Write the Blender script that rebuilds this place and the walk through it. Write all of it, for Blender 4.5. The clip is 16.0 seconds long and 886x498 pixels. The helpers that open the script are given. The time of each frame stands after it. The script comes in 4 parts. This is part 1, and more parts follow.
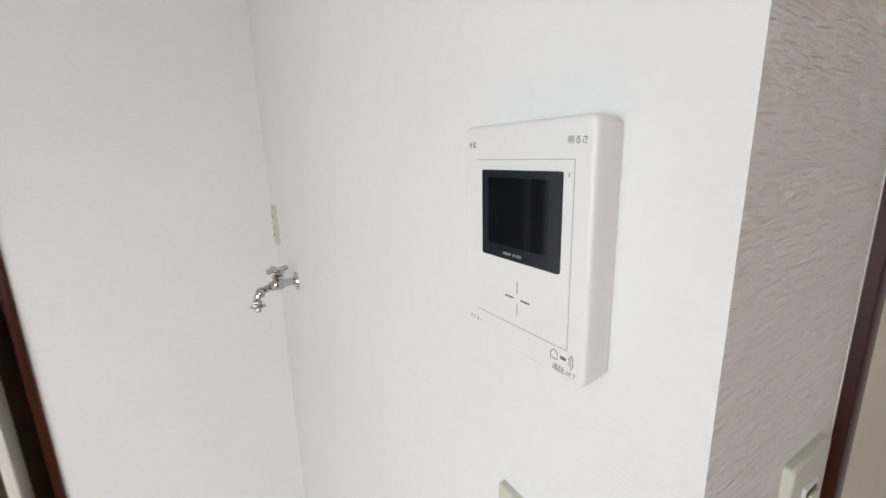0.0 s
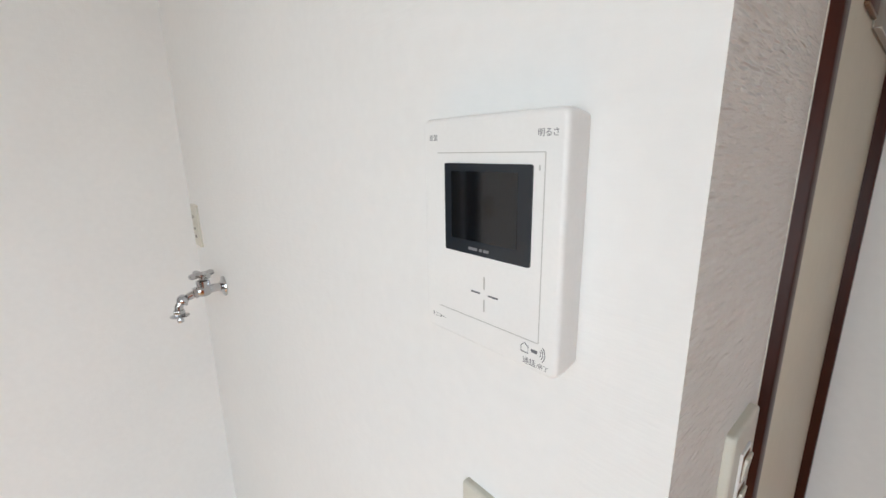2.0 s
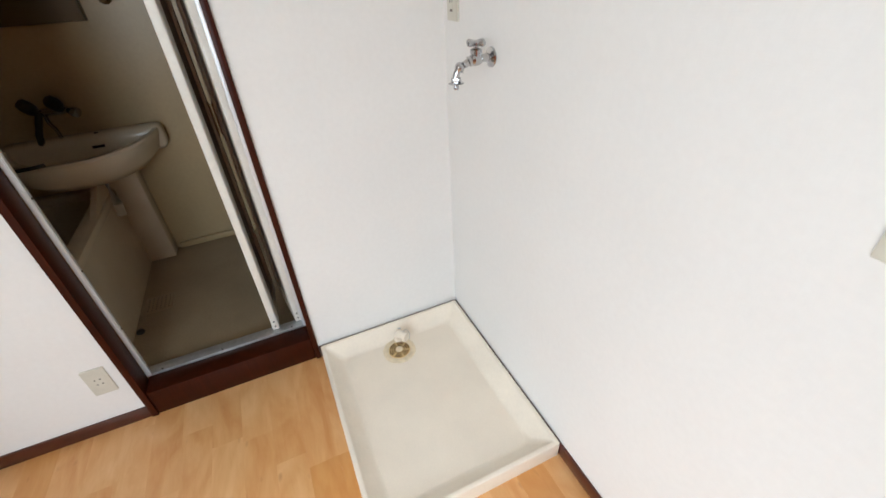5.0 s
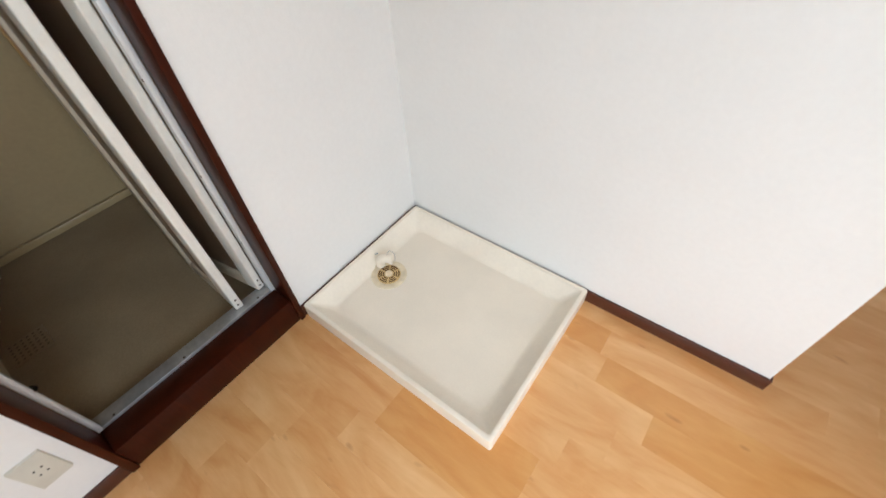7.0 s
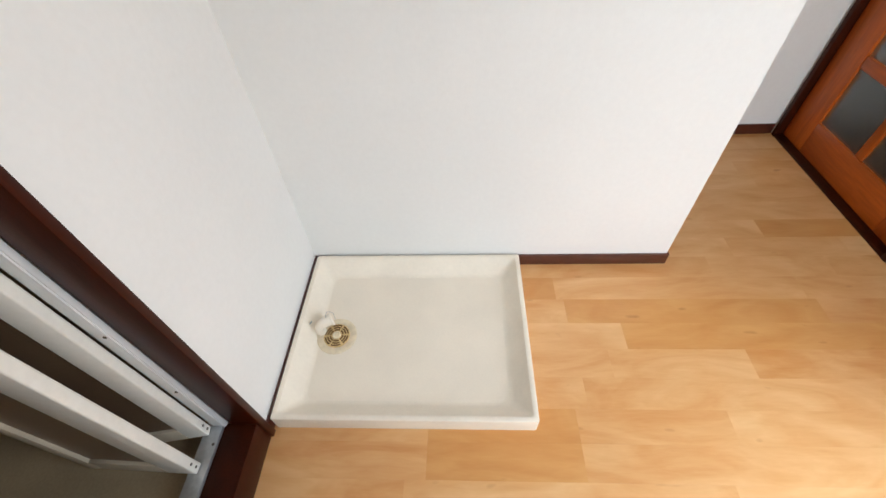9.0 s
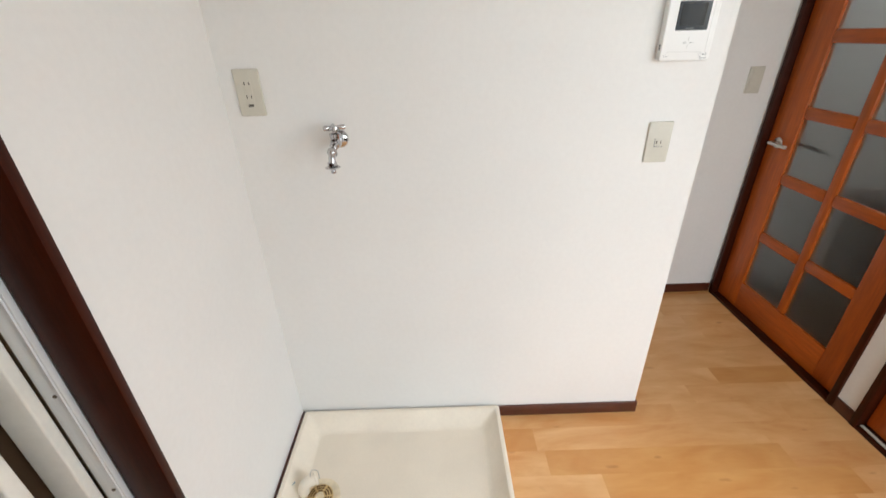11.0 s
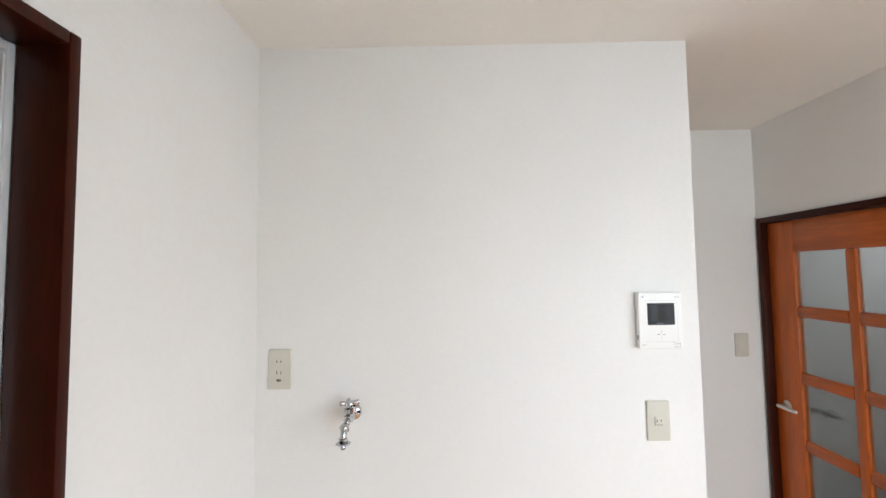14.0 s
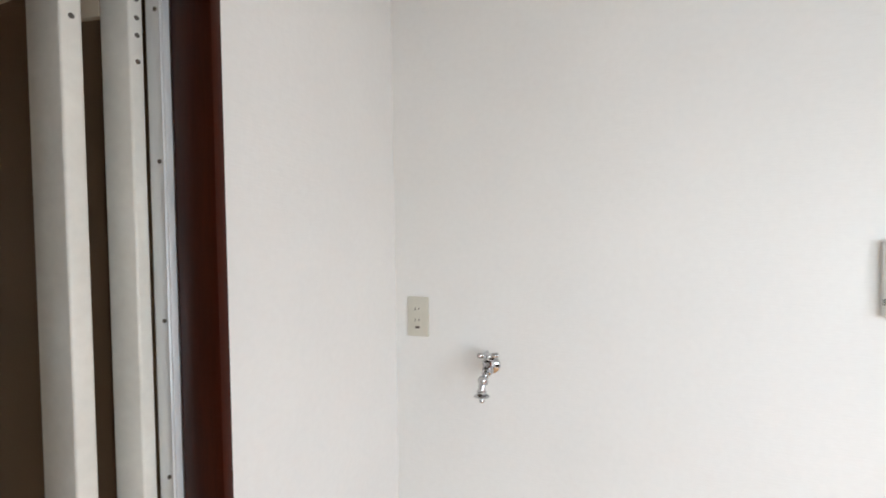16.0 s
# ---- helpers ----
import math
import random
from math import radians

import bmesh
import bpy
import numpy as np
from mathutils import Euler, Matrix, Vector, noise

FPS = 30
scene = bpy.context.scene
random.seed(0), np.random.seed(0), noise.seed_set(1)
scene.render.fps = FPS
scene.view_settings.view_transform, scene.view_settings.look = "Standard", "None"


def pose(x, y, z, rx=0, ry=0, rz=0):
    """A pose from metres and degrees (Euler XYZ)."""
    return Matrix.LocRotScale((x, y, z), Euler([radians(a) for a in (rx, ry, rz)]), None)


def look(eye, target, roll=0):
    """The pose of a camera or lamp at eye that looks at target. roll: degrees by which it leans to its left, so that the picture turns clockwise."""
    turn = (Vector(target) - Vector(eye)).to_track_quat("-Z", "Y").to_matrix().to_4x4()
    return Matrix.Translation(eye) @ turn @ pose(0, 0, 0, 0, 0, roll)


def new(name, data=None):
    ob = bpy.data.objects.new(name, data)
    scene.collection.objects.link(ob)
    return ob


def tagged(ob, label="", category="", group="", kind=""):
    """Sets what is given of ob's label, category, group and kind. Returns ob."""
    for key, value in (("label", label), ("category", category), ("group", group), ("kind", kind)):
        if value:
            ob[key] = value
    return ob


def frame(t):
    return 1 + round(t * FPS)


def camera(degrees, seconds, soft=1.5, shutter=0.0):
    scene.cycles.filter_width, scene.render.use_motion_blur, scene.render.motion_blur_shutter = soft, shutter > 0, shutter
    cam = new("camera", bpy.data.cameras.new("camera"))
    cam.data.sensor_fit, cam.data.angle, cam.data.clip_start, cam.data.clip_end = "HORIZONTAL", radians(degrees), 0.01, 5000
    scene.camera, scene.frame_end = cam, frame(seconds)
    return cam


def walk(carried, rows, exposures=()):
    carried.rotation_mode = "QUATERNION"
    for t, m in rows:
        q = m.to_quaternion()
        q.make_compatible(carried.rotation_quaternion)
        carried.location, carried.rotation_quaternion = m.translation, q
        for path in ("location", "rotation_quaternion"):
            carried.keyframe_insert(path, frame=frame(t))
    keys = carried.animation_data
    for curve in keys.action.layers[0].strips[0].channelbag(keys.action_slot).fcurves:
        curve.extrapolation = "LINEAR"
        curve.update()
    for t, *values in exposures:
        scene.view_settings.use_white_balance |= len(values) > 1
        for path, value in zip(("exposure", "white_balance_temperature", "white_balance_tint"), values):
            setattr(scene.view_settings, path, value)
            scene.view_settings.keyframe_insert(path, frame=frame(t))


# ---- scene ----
cam = camera(93.9, 16.0, shutter=0.3)
PATH = [
    (0, (1.497, -0.226, 1.51), (-0.172, 0.783, 1.066), -1.5),
    (0.5, (1.472, -0.244, 1.506), (-0.039, 0.987, 1.056), -0.6),
    (1, (1.472, -0.245, 1.507), (0.039, 1.076, 1.058), -0.5),
    (1.5, (1.47, -0.242, 1.508), (0.039, 1.078, 1.05), -0.9),
    (2, (1.474, -0.239, 1.507), (-0.002, 1.03, 1.045), -0.9),
    (2.5, (1.481, -0.242, 1.509), (-0.074, 0.912, 1.008), -1.4),
    (3, (1.503, -0.247, 1.503), (-0.139, 0.753, 0.949), -1.0),
    (3.5, (1.498, -0.268, 1.492), (-0.191, 0.578, 0.834), -0.9),
    (4, (1.465, -0.356, 1.464), (-0.214, 0.367, 0.651), -1.8),
    (4.5, (1.426, -0.504, 1.419), (-0.193, 0.141, 0.438), -2.4),
    (4.7, (1.413, -0.554, 1.408), (-0.168, 0.079, 0.36), -2.9),
    (6.8, (1.046, -0.95, 1.282), (0.077, 0.023, -0.172), -3.6),
    (7, (0.988, -0.986, 1.288), (0.129, 0.036, -0.201), -4.1),
    (7.5, (0.848, -1.02, 1.252), (0.235, 0.109, -0.281), -5.3),
    (8, (0.726, -1.006, 1.271), (0.343, 0.153, -0.313), -6.1),
    (8.1, (0.707, -1.0, 1.268), (0.366, 0.168, -0.319), -6.1),
    (8.2, (0.685, -1.003, 1.27), (0.382, 0.179, -0.315), -6.0),
    (10.3, (0.59, -1.209, 1.394), (0.6, 0.412, 0.222), -1.7),
    (10.5, (0.599, -1.219, 1.407), (0.608, 0.45, 0.305), -1.6),
    (11, (0.606, -1.228, 1.44), (0.62, 0.545, 0.515), -1.5),
    (11.5, (0.613, -1.24, 1.473), (0.623, 0.62, 0.739), -1.3),
    (12, (0.609, -1.255, 1.503), (0.625, 0.673, 0.97), -1.0),
    (12.5, (0.611, -1.281, 1.541), (0.627, 0.691, 1.205), -0.7),
    (13, (0.615, -1.298, 1.567), (0.627, 0.696, 1.411), -0.6),
    (13.5, (0.617, -1.303, 1.588), (0.619, 0.697, 1.587), -0.7),
    (14, (0.624, -1.311, 1.601), (0.6, 0.686, 1.714), -0.8),
    (14.5, (0.629, -1.323, 1.605), (0.55, 0.669, 1.76), -1.0),
    (15, (0.642, -1.323, 1.599), (0.447, 0.663, 1.73), -1.0),
    (15.5, (0.635, -1.276, 1.581), (0.259, 0.688, 1.633), -0.8),
    (16, (0.584, -1.187, 1.547), (-0.066, 0.704, 1.495), -0.8),
]
EXPOSURES = [(0, -0.04, 6280, 10), (3.0, -0.04, 6280, 10), (4.0, 0.02, 6220, 10), (4.7, 0.10, 6290, 10), (7, 0.10, 6320, 10), (8.2, 0.11, 6270, 10), (10.5, 0.05, 6520, 10), (11.5, 0.02, 6540, 10), (12.5, 0.02, 6520, 10), (13.5, 0.12, 6330, 10), (14.5, 0.23, 6190, 10), (15.5, 0.20, 6180, 10), (16, 0.17, 6220, 10)]
walk(cam, [(t, look(eye, target, roll)) for t, eye, target, roll in PATH], EXPOSURES)

# ---- world and light ----
world = bpy.data.worlds.new("world")
scene.world = world
world.use_nodes = True
wn = world.node_tree.nodes
sky = wn.new("ShaderNodeTexSky")
sky.sky_type, sky.sun_disc = "NISHITA", False
sky.sun_elevation, sky.sun_rotation = radians(48), radians(150)
world.node_tree.links.new(sky.outputs[0], wn["Background"].inputs[0])
wn["Background"].inputs[1].default_value = 0.12

ROOM_W, ROOM_E = 0.015, 2.25      # side walls of the kitchen
NORTH, BACK, SOUTH = 0.0, 0.88, -1.95
END = 1.403                       # free end of the partition
CEIL = 2.34


def area(name, m, sx, sy, power, color):
    lamp = bpy.data.lights.new(name, "AREA")
    lamp.shape, lamp.size, lamp.size_y, lamp.energy, lamp.color = "RECTANGLE", sx, sy, power, color
    ob = new(name, lamp)
    ob.matrix_world = m
    return ob


# sky light through the tall windows of the room behind the camera
area("window_light", look((ROOM_E + 0.75, -1.70, 1.60), (ROOM_E - 0.4, -1.20, 0.85)), 1.40, 1.90, 72, (0.86, 0.95, 1.0))
area("window_light", look((1.66, SOUTH - 0.74, 1.62), (1.72, SOUTH + 0.38, 0.95)), 1.20, 1.90, 60, (0.85, 0.95, 1.0))
# added lamp inside the closed hall, so the frosted panes read grey
area("hall_fill_light", look((3.62, 0.5, 1.75), (2.3, 0.5, 1.2)), 0.9, 0.7, 7, (0.95, 0.98, 1.0))


# ---- materials ----
def material(name, color, rough=0.5, metal=0.0, spots=0.05, scale=3.0, bump=0.0, bscale=200.0, stretch=(1, 1, 1), coat=0.0, spec=0.5,
             grain=0.0, gscale=40.0, vary=0.0):
    """Principled surface with soft large variation, fine grain and fine relief, in world metres."""
    mat = bpy.data.materials.new(name)
    mat.use_nodes = True
    nt = mat.node_tree
    n, link = nt.nodes, nt.links.new
    bsdf = n["Principled BSDF"]
    geo = n.new("ShaderNodeNewGeometry")
    mp = n.new("ShaderNodeMapping")
    mp.inputs["Scale"].default_value = stretch
    link(geo.outputs["Position"], mp.inputs["Vector"])
    big = n.new("ShaderNodeTexNoise")
    big.inputs["Scale"].default_value, big.inputs["Detail"].default_value = scale, 4
    link(mp.outputs[0], big.inputs["Vector"])
    ramp = n.new("ShaderNodeMapRange")
    ramp.inputs["From Min"].default_value, ramp.inputs["From Max"].default_value = 0.3, 0.7
    ramp.inputs["To Min"].default_value, ramp.inputs["To Max"].default_value = 1 - spots, 1 + spots
    link(big.outputs["Fac"], ramp.inputs["Value"])
    value = ramp.outputs["Result"]
    if grain:
        fine = n.new("ShaderNodeTexNoise")
        fine.inputs["Scale"].default_value, fine.inputs["Detail"].default_value = gscale, 6
        link(mp.outputs[0], fine.inputs["Vector"])
        fr = n.new("ShaderNodeMapRange")
        fr.inputs["From Min"].default_value, fr.inputs["From Max"].default_value = 0.3, 0.7
        fr.inputs["To Min"].default_value, fr.inputs["To Max"].default_value = 1 - grain, 1 + grain
        link(fine.outputs["Fac"], fr.inputs["Value"])
        mul = n.new("ShaderNodeMath")
        mul.operation = "MULTIPLY"
        link(value, mul.inputs[0]), link(fr.outputs["Result"], mul.inputs[1])
        value = mul.outputs[0]
    if vary:
        info = n.new("ShaderNodeObjectInfo")
        vr = n.new("ShaderNodeMapRange")
        vr.inputs["To Min"].default_value, vr.inputs["To Max"].default_value = 1 - vary, 1 + vary * 0.6
        link(info.outputs["Random"], vr.inputs["Value"])
        mul = n.new("ShaderNodeMath")
        mul.operation = "MULTIPLY"
        link(value, mul.inputs[0]), link(vr.outputs["Result"], mul.inputs[1])
        value = mul.outputs[0]
    tint = n.new("ShaderNodeVectorMath")
    tint.operation = "SCALE"
    tint.inputs[0].default_value = color
    link(value, tint.inputs["Scale"])
    link(tint.outputs[0], bsdf.inputs["Base Color"])
    bsdf.inputs["Roughness"].default_value, bsdf.inputs["Metallic"].default_value = rough, metal
    bsdf.inputs["Coat Weight"].default_value, bsdf.inputs["Coat Roughness"].default_value = coat, 0.12
    bsdf.inputs["Specular IOR Level"].default_value = spec
    if bump:
        tex = n.new("ShaderNodeTexNoise")
        tex.inputs["Scale"].default_value, tex.inputs["Detail"].default_value = bscale, 3
        link(mp.outputs[0], tex.inputs["Vector"])
        bn = n.new("ShaderNodeBump")
        bn.inputs["Strength"].default_value, bn.inputs["Distance"].default_value = bump, 0.001
        link(tex.outputs["Fac"], bn.inputs["Height"])
        link(bn.outputs[0], bsdf.inputs["Normal"])
    return mat


def wallpaper(name, color, relief, weave=((34, 34, 230), (210, 210, 40)), detail=2, crumple=0.0, depth=0.002):
    """Woven-look vinyl wallpaper: uneven threads both ways, soft stains."""
    mat = material(name, color, 0.62, spots=0.025, scale=1.7, grain=0.012, gscale=60, spec=0.3)
    nt = mat.node_tree
    n, link = nt.nodes, nt.links.new
    geo = n.new("ShaderNodeNewGeometry")
    heights = []
    for sc in weave:
        mp = n.new("ShaderNodeMapping")
        mp.inputs["Scale"].default_value = sc
        link(geo.outputs["Position"], mp.inputs["Vector"])
        tex = n.new("ShaderNodeTexNoise")
        tex.inputs["Scale"].default_value, tex.inputs["Detail"].default_value, tex.inputs["Distortion"].default_value = 1.0, detail, crumple
        link(mp.outputs[0], tex.inputs["Vector"])
        heights.append(tex.outputs["Fac"])
    add = n.new("ShaderNodeMath")
    add.operation = "MULTIPLY_ADD"
    add.inputs[1].default_value = 2.6
    link(heights[0], add.inputs[0]), link(heights[1], add.inputs[2])
    bn = n.new("ShaderNodeBump")
    bn.inputs["Strength"].default_value, bn.inputs["Distance"].default_value = relief, depth
    link(add.outputs[0], bn.inputs["Height"])
    link(bn.outputs[0], n["Principled BSDF"].inputs["Normal"])
    return mat


M_WALL = wallpaper("white_wallpaper", (0.82, 0.808, 0.788), 0.08)
M_ROUGH = wallpaper("coarse_wallpaper", (0.86, 0.845, 0.80), 1.0, ((42, 42, 250), (130, 130, 480)), 1, 0.1, 0.0019)
M_CEIL = wallpaper("ceiling_paper", (0.87, 0.85, 0.81), 0.2)
M_BROWN = material("dark_brown_trim", (0.040, 0.0068, 0.0022), 0.36, spots=0.2, scale=5, grain=0.18, gscale=30, stretch=(6, 6, 0.6), coat=0.0, spec=0.15, bump=0.08)
M_BASE = material("baseboard_brown", (0.072, 0.017, 0.009), 0.35, spots=0.15, scale=4, grain=0.15, gscale=30, coat=0.2)


def laminate(name, light, dark):
    """Maple strip laminate: cloudy streaks along the strip, each strip its own tone."""
    mat = material(name, light, 0.35, spots=0.05, scale=2.5, coat=0.10, bump=0.03, bscale=60)
    nt = mat.node_tree
    n, link = nt.nodes, nt.links.new
    geo, info = n.new("ShaderNodeNewGeometry"), n.new("ShaderNodeObjectInfo")
    shift = n.new("ShaderNodeVectorMath")
    shift.operation = "MULTIPLY_ADD"
    shift.inputs[1].default_value = (0, 0, 37)
    link(info.outputs["Random"], shift.inputs[0]), link(geo.outputs["Position"], shift.inputs[2])
    total = None
    for sc, wgt, det, twist in (((2.6, 7, 1), 0.62, 5, 1.6), ((0.9, 1.6, 1), 0.30, 2, 0.4), ((9, 55, 1), 0.16, 5, 1.0), ((30, 420, 1), 0.07, 2, 0.6)):
        mp, tex, mul = n.new("ShaderNodeMapping"), n.new("ShaderNodeTexNoise"), n.new("ShaderNodeMath")
        mp.inputs["Scale"].default_value = sc
        link(shift.outputs[0], mp.inputs["Vector"]), link(mp.outputs[0], tex.inputs["Vector"])
        tex.inputs["Scale"].default_value, tex.inputs["Detail"].default_value, tex.inputs["Distortion"].default_value = 1.0, det, twist
        mul.operation = "MULTIPLY"
        mul.inputs[1].default_value = wgt
        link(tex.outputs["Fac"], mul.inputs[0])
        if total:
            add = n.new("ShaderNodeMath")
            link(total, add.inputs[0]), link(mul.outputs[0], add.inputs[1])
            total = add.outputs[0]
        else:
            total = mul.outputs[0]
    own = n.new("ShaderNodeMath")
    own.operation = "MULTIPLY_ADD"
    own.inputs[1].default_value = 0.05
    link(info.outputs["Random"], own.inputs[0]), link(total, own.inputs[2])
    ramp = n.new("ShaderNodeValToRGB")
    cr = ramp.color_ramp
    cr.elements[0].position, cr.elements[1].position = 0.45, 0.82
    cr.elements[0].color, cr.elements[1].color = (*light, 1), (*dark, 1)
    link(own.outputs[0], ramp.inputs["Fac"])
    # small darker knots, few and far between
    kp, kn, kr, mix = n.new("ShaderNodeMapping"), n.new("ShaderNodeTexNoise"), n.new("ShaderNodeMapRange"), n.new("ShaderNodeMix")
    kp.inputs["Scale"].default_value = (11, 26, 1)
    link(shift.outputs[0], kp.inputs["Vector"]), link(kp.outputs[0], kn.inputs["Vector"])
    kn.inputs["Scale"].default_value, kn.inputs["Detail"].default_value = 1.0, 1
    kr.inputs["From Min"].default_value, kr.inputs["From Max"].default_value, kr.inputs["To Max"].default_value = 0.73, 0.84, 0.55
    link(kn.outputs["Fac"], kr.inputs["Value"])
    mix.data_type = "RGBA"
    mix.inputs[7].default_value = (dark[0] * 0.62, dark[1] * 0.5, dark[2] * 0.45, 1)
    link(kr.outputs["Result"], mix.inputs[0]), link(ramp.outputs["Color"], mix.inputs[6])
    link(mix.outputs[2], n["Principled BSDF"].inputs["Base Color"])
    return mat


M_PLANK = laminate("maple_laminate", (0.81, 0.485, 0.22), (0.63, 0.27, 0.075))
M_PLANK_DARK = laminate("maple_laminate_amber", (0.72, 0.375, 0.13), (0.58, 0.23, 0.053))
M_JOINT = material("floor_joint", (0.50, 0.27, 0.11), 0.6, spots=0.1)
M_PAN = material("ivory_pan_plastic", (0.88, 0.79, 0.66), 0.33, spots=0.05, scale=6, grain=0.02, gscale=90, bump=0.02, bscale=300)
M_PANFLOOR = material("ivory_pan_matt", (0.865, 0.77, 0.64), 0.5, spots=0.04, scale=5, grain=0.015, gscale=160, bump=0.05, bscale=500)
M_DRAIN = material("yellowed_plastic", (0.62, 0.44, 0.20), 0.4, spots=0.2, scale=40, grain=0.1, gscale=200)
M_HOLE = material("grate_hole", (0.17, 0.135, 0.09), 0.5, spots=0.1)
M_SLOPE_MARK = material("blue_grey_mark", (0.38, 0.45, 0.48), 0.5, spots=0.05)
M_SLOT = material("brown_slot", (0.13, 0.065, 0.018), 0.7, spots=0.1)
M_ELBOW = material("old_ivory_plastic", (0.78, 0.66, 0.47), 0.35, spots=0.15, scale=30)
M_DARK = material("dark_hole", (0.012, 0.009, 0.007), 0.8, spots=0.1)
M_PLATE = material("beige_plate_plastic", (0.61, 0.585, 0.505), 0.38, spots=0.04, scale=20, grain=0.015, gscale=300)
M_WHITE = material("white_abs_plastic", (0.84, 0.83, 0.81), 0.36, spots=0.02, scale=15, grain=0.01, gscale=300, bump=0.03, bscale=900)
M_SCREEN = material("black_screen_glass", (0.006, 0.007, 0.009), 0.06, spots=0.1, coat=0.3)
M_BEZEL = material("dark_grey_bezel", (0.022, 0.026, 0.032), 0.14, spots=0.05)
# print, slots, and the shade painted beside the single socket
M_PRINT_SHADE = material("grey_print", (0.14, 0.14, 0.15), 0.6, spots=0.05)
M_GROOVE = material("groove_grey", (0.56, 0.545, 0.52), 0.7, spots=0.05)
M_FAINT = material("faint_grey_print", (0.22, 0.22, 0.23), 0.5, spots=0.05)
M_CHROME = material("chrome", (0.52, 0.52, 0.53), 0.06, 1.0, spots=0.06, scale=60)
M_STEEL = material("brushed_nickel", (0.60, 0.57, 0.53), 0.28, 1.0, spots=0.06, scale=30)
M_ALU = material("white_aluminium", (0.80, 0.82, 0.84), 0.34, 0.25, spots=0.05, scale=8, grain=0.03, gscale=50, stretch=(4, 4, 0.5))
M_SCREW = material("dull_screw", (0.13, 0.115, 0.10), 0.4, 0.6, spots=0.1, scale=60)
M_RAIL = material("worn_aluminium_rail", (0.52, 0.53, 0.54), 0.35, 0.7, spots=0.15, scale=12, grain=0.1, gscale=60)
M_LEAF = material("ivory_door_frame", (0.82, 0.80, 0.74), 0.4, spots=0.05, scale=8, grain=0.03, gscale=60)
M_RESIN = material("grey_resin_panel", (0.14, 0.088, 0.052), 0.35, spots=0.08, scale=6, bump=0.15, bscale=120)
M_STILE = material("beige_hinge_stile", (0.50, 0.43, 0.33), 0.4, spots=0.06, scale=8, grain=0.03, gscale=60)
M_GOLD = material("golden_brown_grip", (0.36, 0.22, 0.075), 0.35, spots=0.12, scale=20)
# grips, plaque edge, and the shade painted behind the switch rockers
M_GRIP_SHADE = material("brown_grip", (0.21, 0.10, 0.04), 0.4, spots=0.1)
M_DOOR = material("orange_stained_wood", (0.44, 0.092, 0.008), 0.40, spots=0.14, scale=3, grain=0.14, gscale=14, stretch=(8, 8, 0.8), coat=0.1, bump=0.04, bscale=40)
M_DOOR_H = material("orange_stained_rail", (0.44, 0.092, 0.008), 0.40, spots=0.14, scale=3, grain=0.14, gscale=14, stretch=(8, 0.8, 8), coat=0.1, bump=0.04, bscale=40)
M_CREAM = material("cream_door_skin", (0.62, 0.56, 0.44), 0.42, spots=0.04, scale=3, grain=0.02, gscale=50)
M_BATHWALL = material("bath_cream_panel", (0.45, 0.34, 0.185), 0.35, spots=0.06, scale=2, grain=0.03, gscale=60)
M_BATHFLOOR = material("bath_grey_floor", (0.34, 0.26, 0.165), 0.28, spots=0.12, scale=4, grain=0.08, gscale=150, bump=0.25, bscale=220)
M_BASIN = material("ivory_basin", (0.70, 0.60, 0.45), 0.2, spots=0.05, scale=6)
M_BLACK = material("black_rubber", (0.02, 0.018, 0.016), 0.45, spots=0.1)
M_HALL = material("hall_white", (0.74, 0.74, 0.72), 0.6, spots=0.04)
M_HALLFLOOR = material("hall_dark_floor", (0.032, 0.022, 0.015), 0.5, spots=0.15, scale=5)
M_PANEL = material("dark_glossy_panel", (0.085, 0.062, 0.032), 0.30, spots=0.1, scale=3)
M_FROST = material("frosted_glass", (0.74, 0.765, 0.75), 0.28, spots=0.03, bump=0.3, bscale=260)
M_FROST.node_tree.nodes["Principled BSDF"].inputs["Transmission Weight"].default_value = 0.97
M_FROST.node_tree.nodes["Principled BSDF"].inputs["IOR"].default_value = 1.3


# ---- mesh helpers ----
def box(bm, lo, hi, bevel=0.0, seg=2):
    a, b = Vector(lo), Vector(hi)
    made = bmesh.ops.create_cube(bm, size=1, matrix=Matrix.Translation((a + b) / 2) @ Matrix.Diagonal((*(b - a), 1)))
    if bevel:
        edges = list({e for v in made["verts"] for e in v.link_edges})
        bmesh.ops.bevel(bm, geom=edges, offset=bevel, segments=seg, affect="EDGES", profile=0.5)
    return bm


def boxes(*spec, bevel=0.0, seg=2):
    bm = bmesh.new()
    for lo, hi in spec:
        box(bm, lo, hi, bevel, seg)
    return bm


def axis_matrix(origin, way):
    return Matrix.Translation(origin) @ Vector(way).to_track_quat("Z", "Y").to_matrix().to_4x4()


def lathe(bm, origin, way, profile, seg=28):
    """Turn (radius, height) pairs about an axis; closed at both ends when the radius is 0."""
    m = axis_matrix(origin, way)
    rings = []
    for r, z in profile:
        if r < 1e-6:
            rings.append([bm.verts.new(m @ Vector((0, 0, z)))])
        else:
            rings.append([bm.verts.new(m @ Vector((r * math.cos(2 * math.pi * k / seg), r * math.sin(2 * math.pi * k / seg), z))) for k in range(seg)])
    for a, b in zip(rings, rings[1:]):
        for k in range(seg):
            j = (k + 1) % seg
            if len(a) == 1 and len(b) > 1:
                bm.faces.new((a[0], b[j], b[k]))
            elif len(b) == 1 and len(a) > 1:
                bm.faces.new((a[k], a[j], b[0]))
            elif len(a) > 1:
                bm.faces.new((a[k], a[j], b[j], b[k]))
    return bm


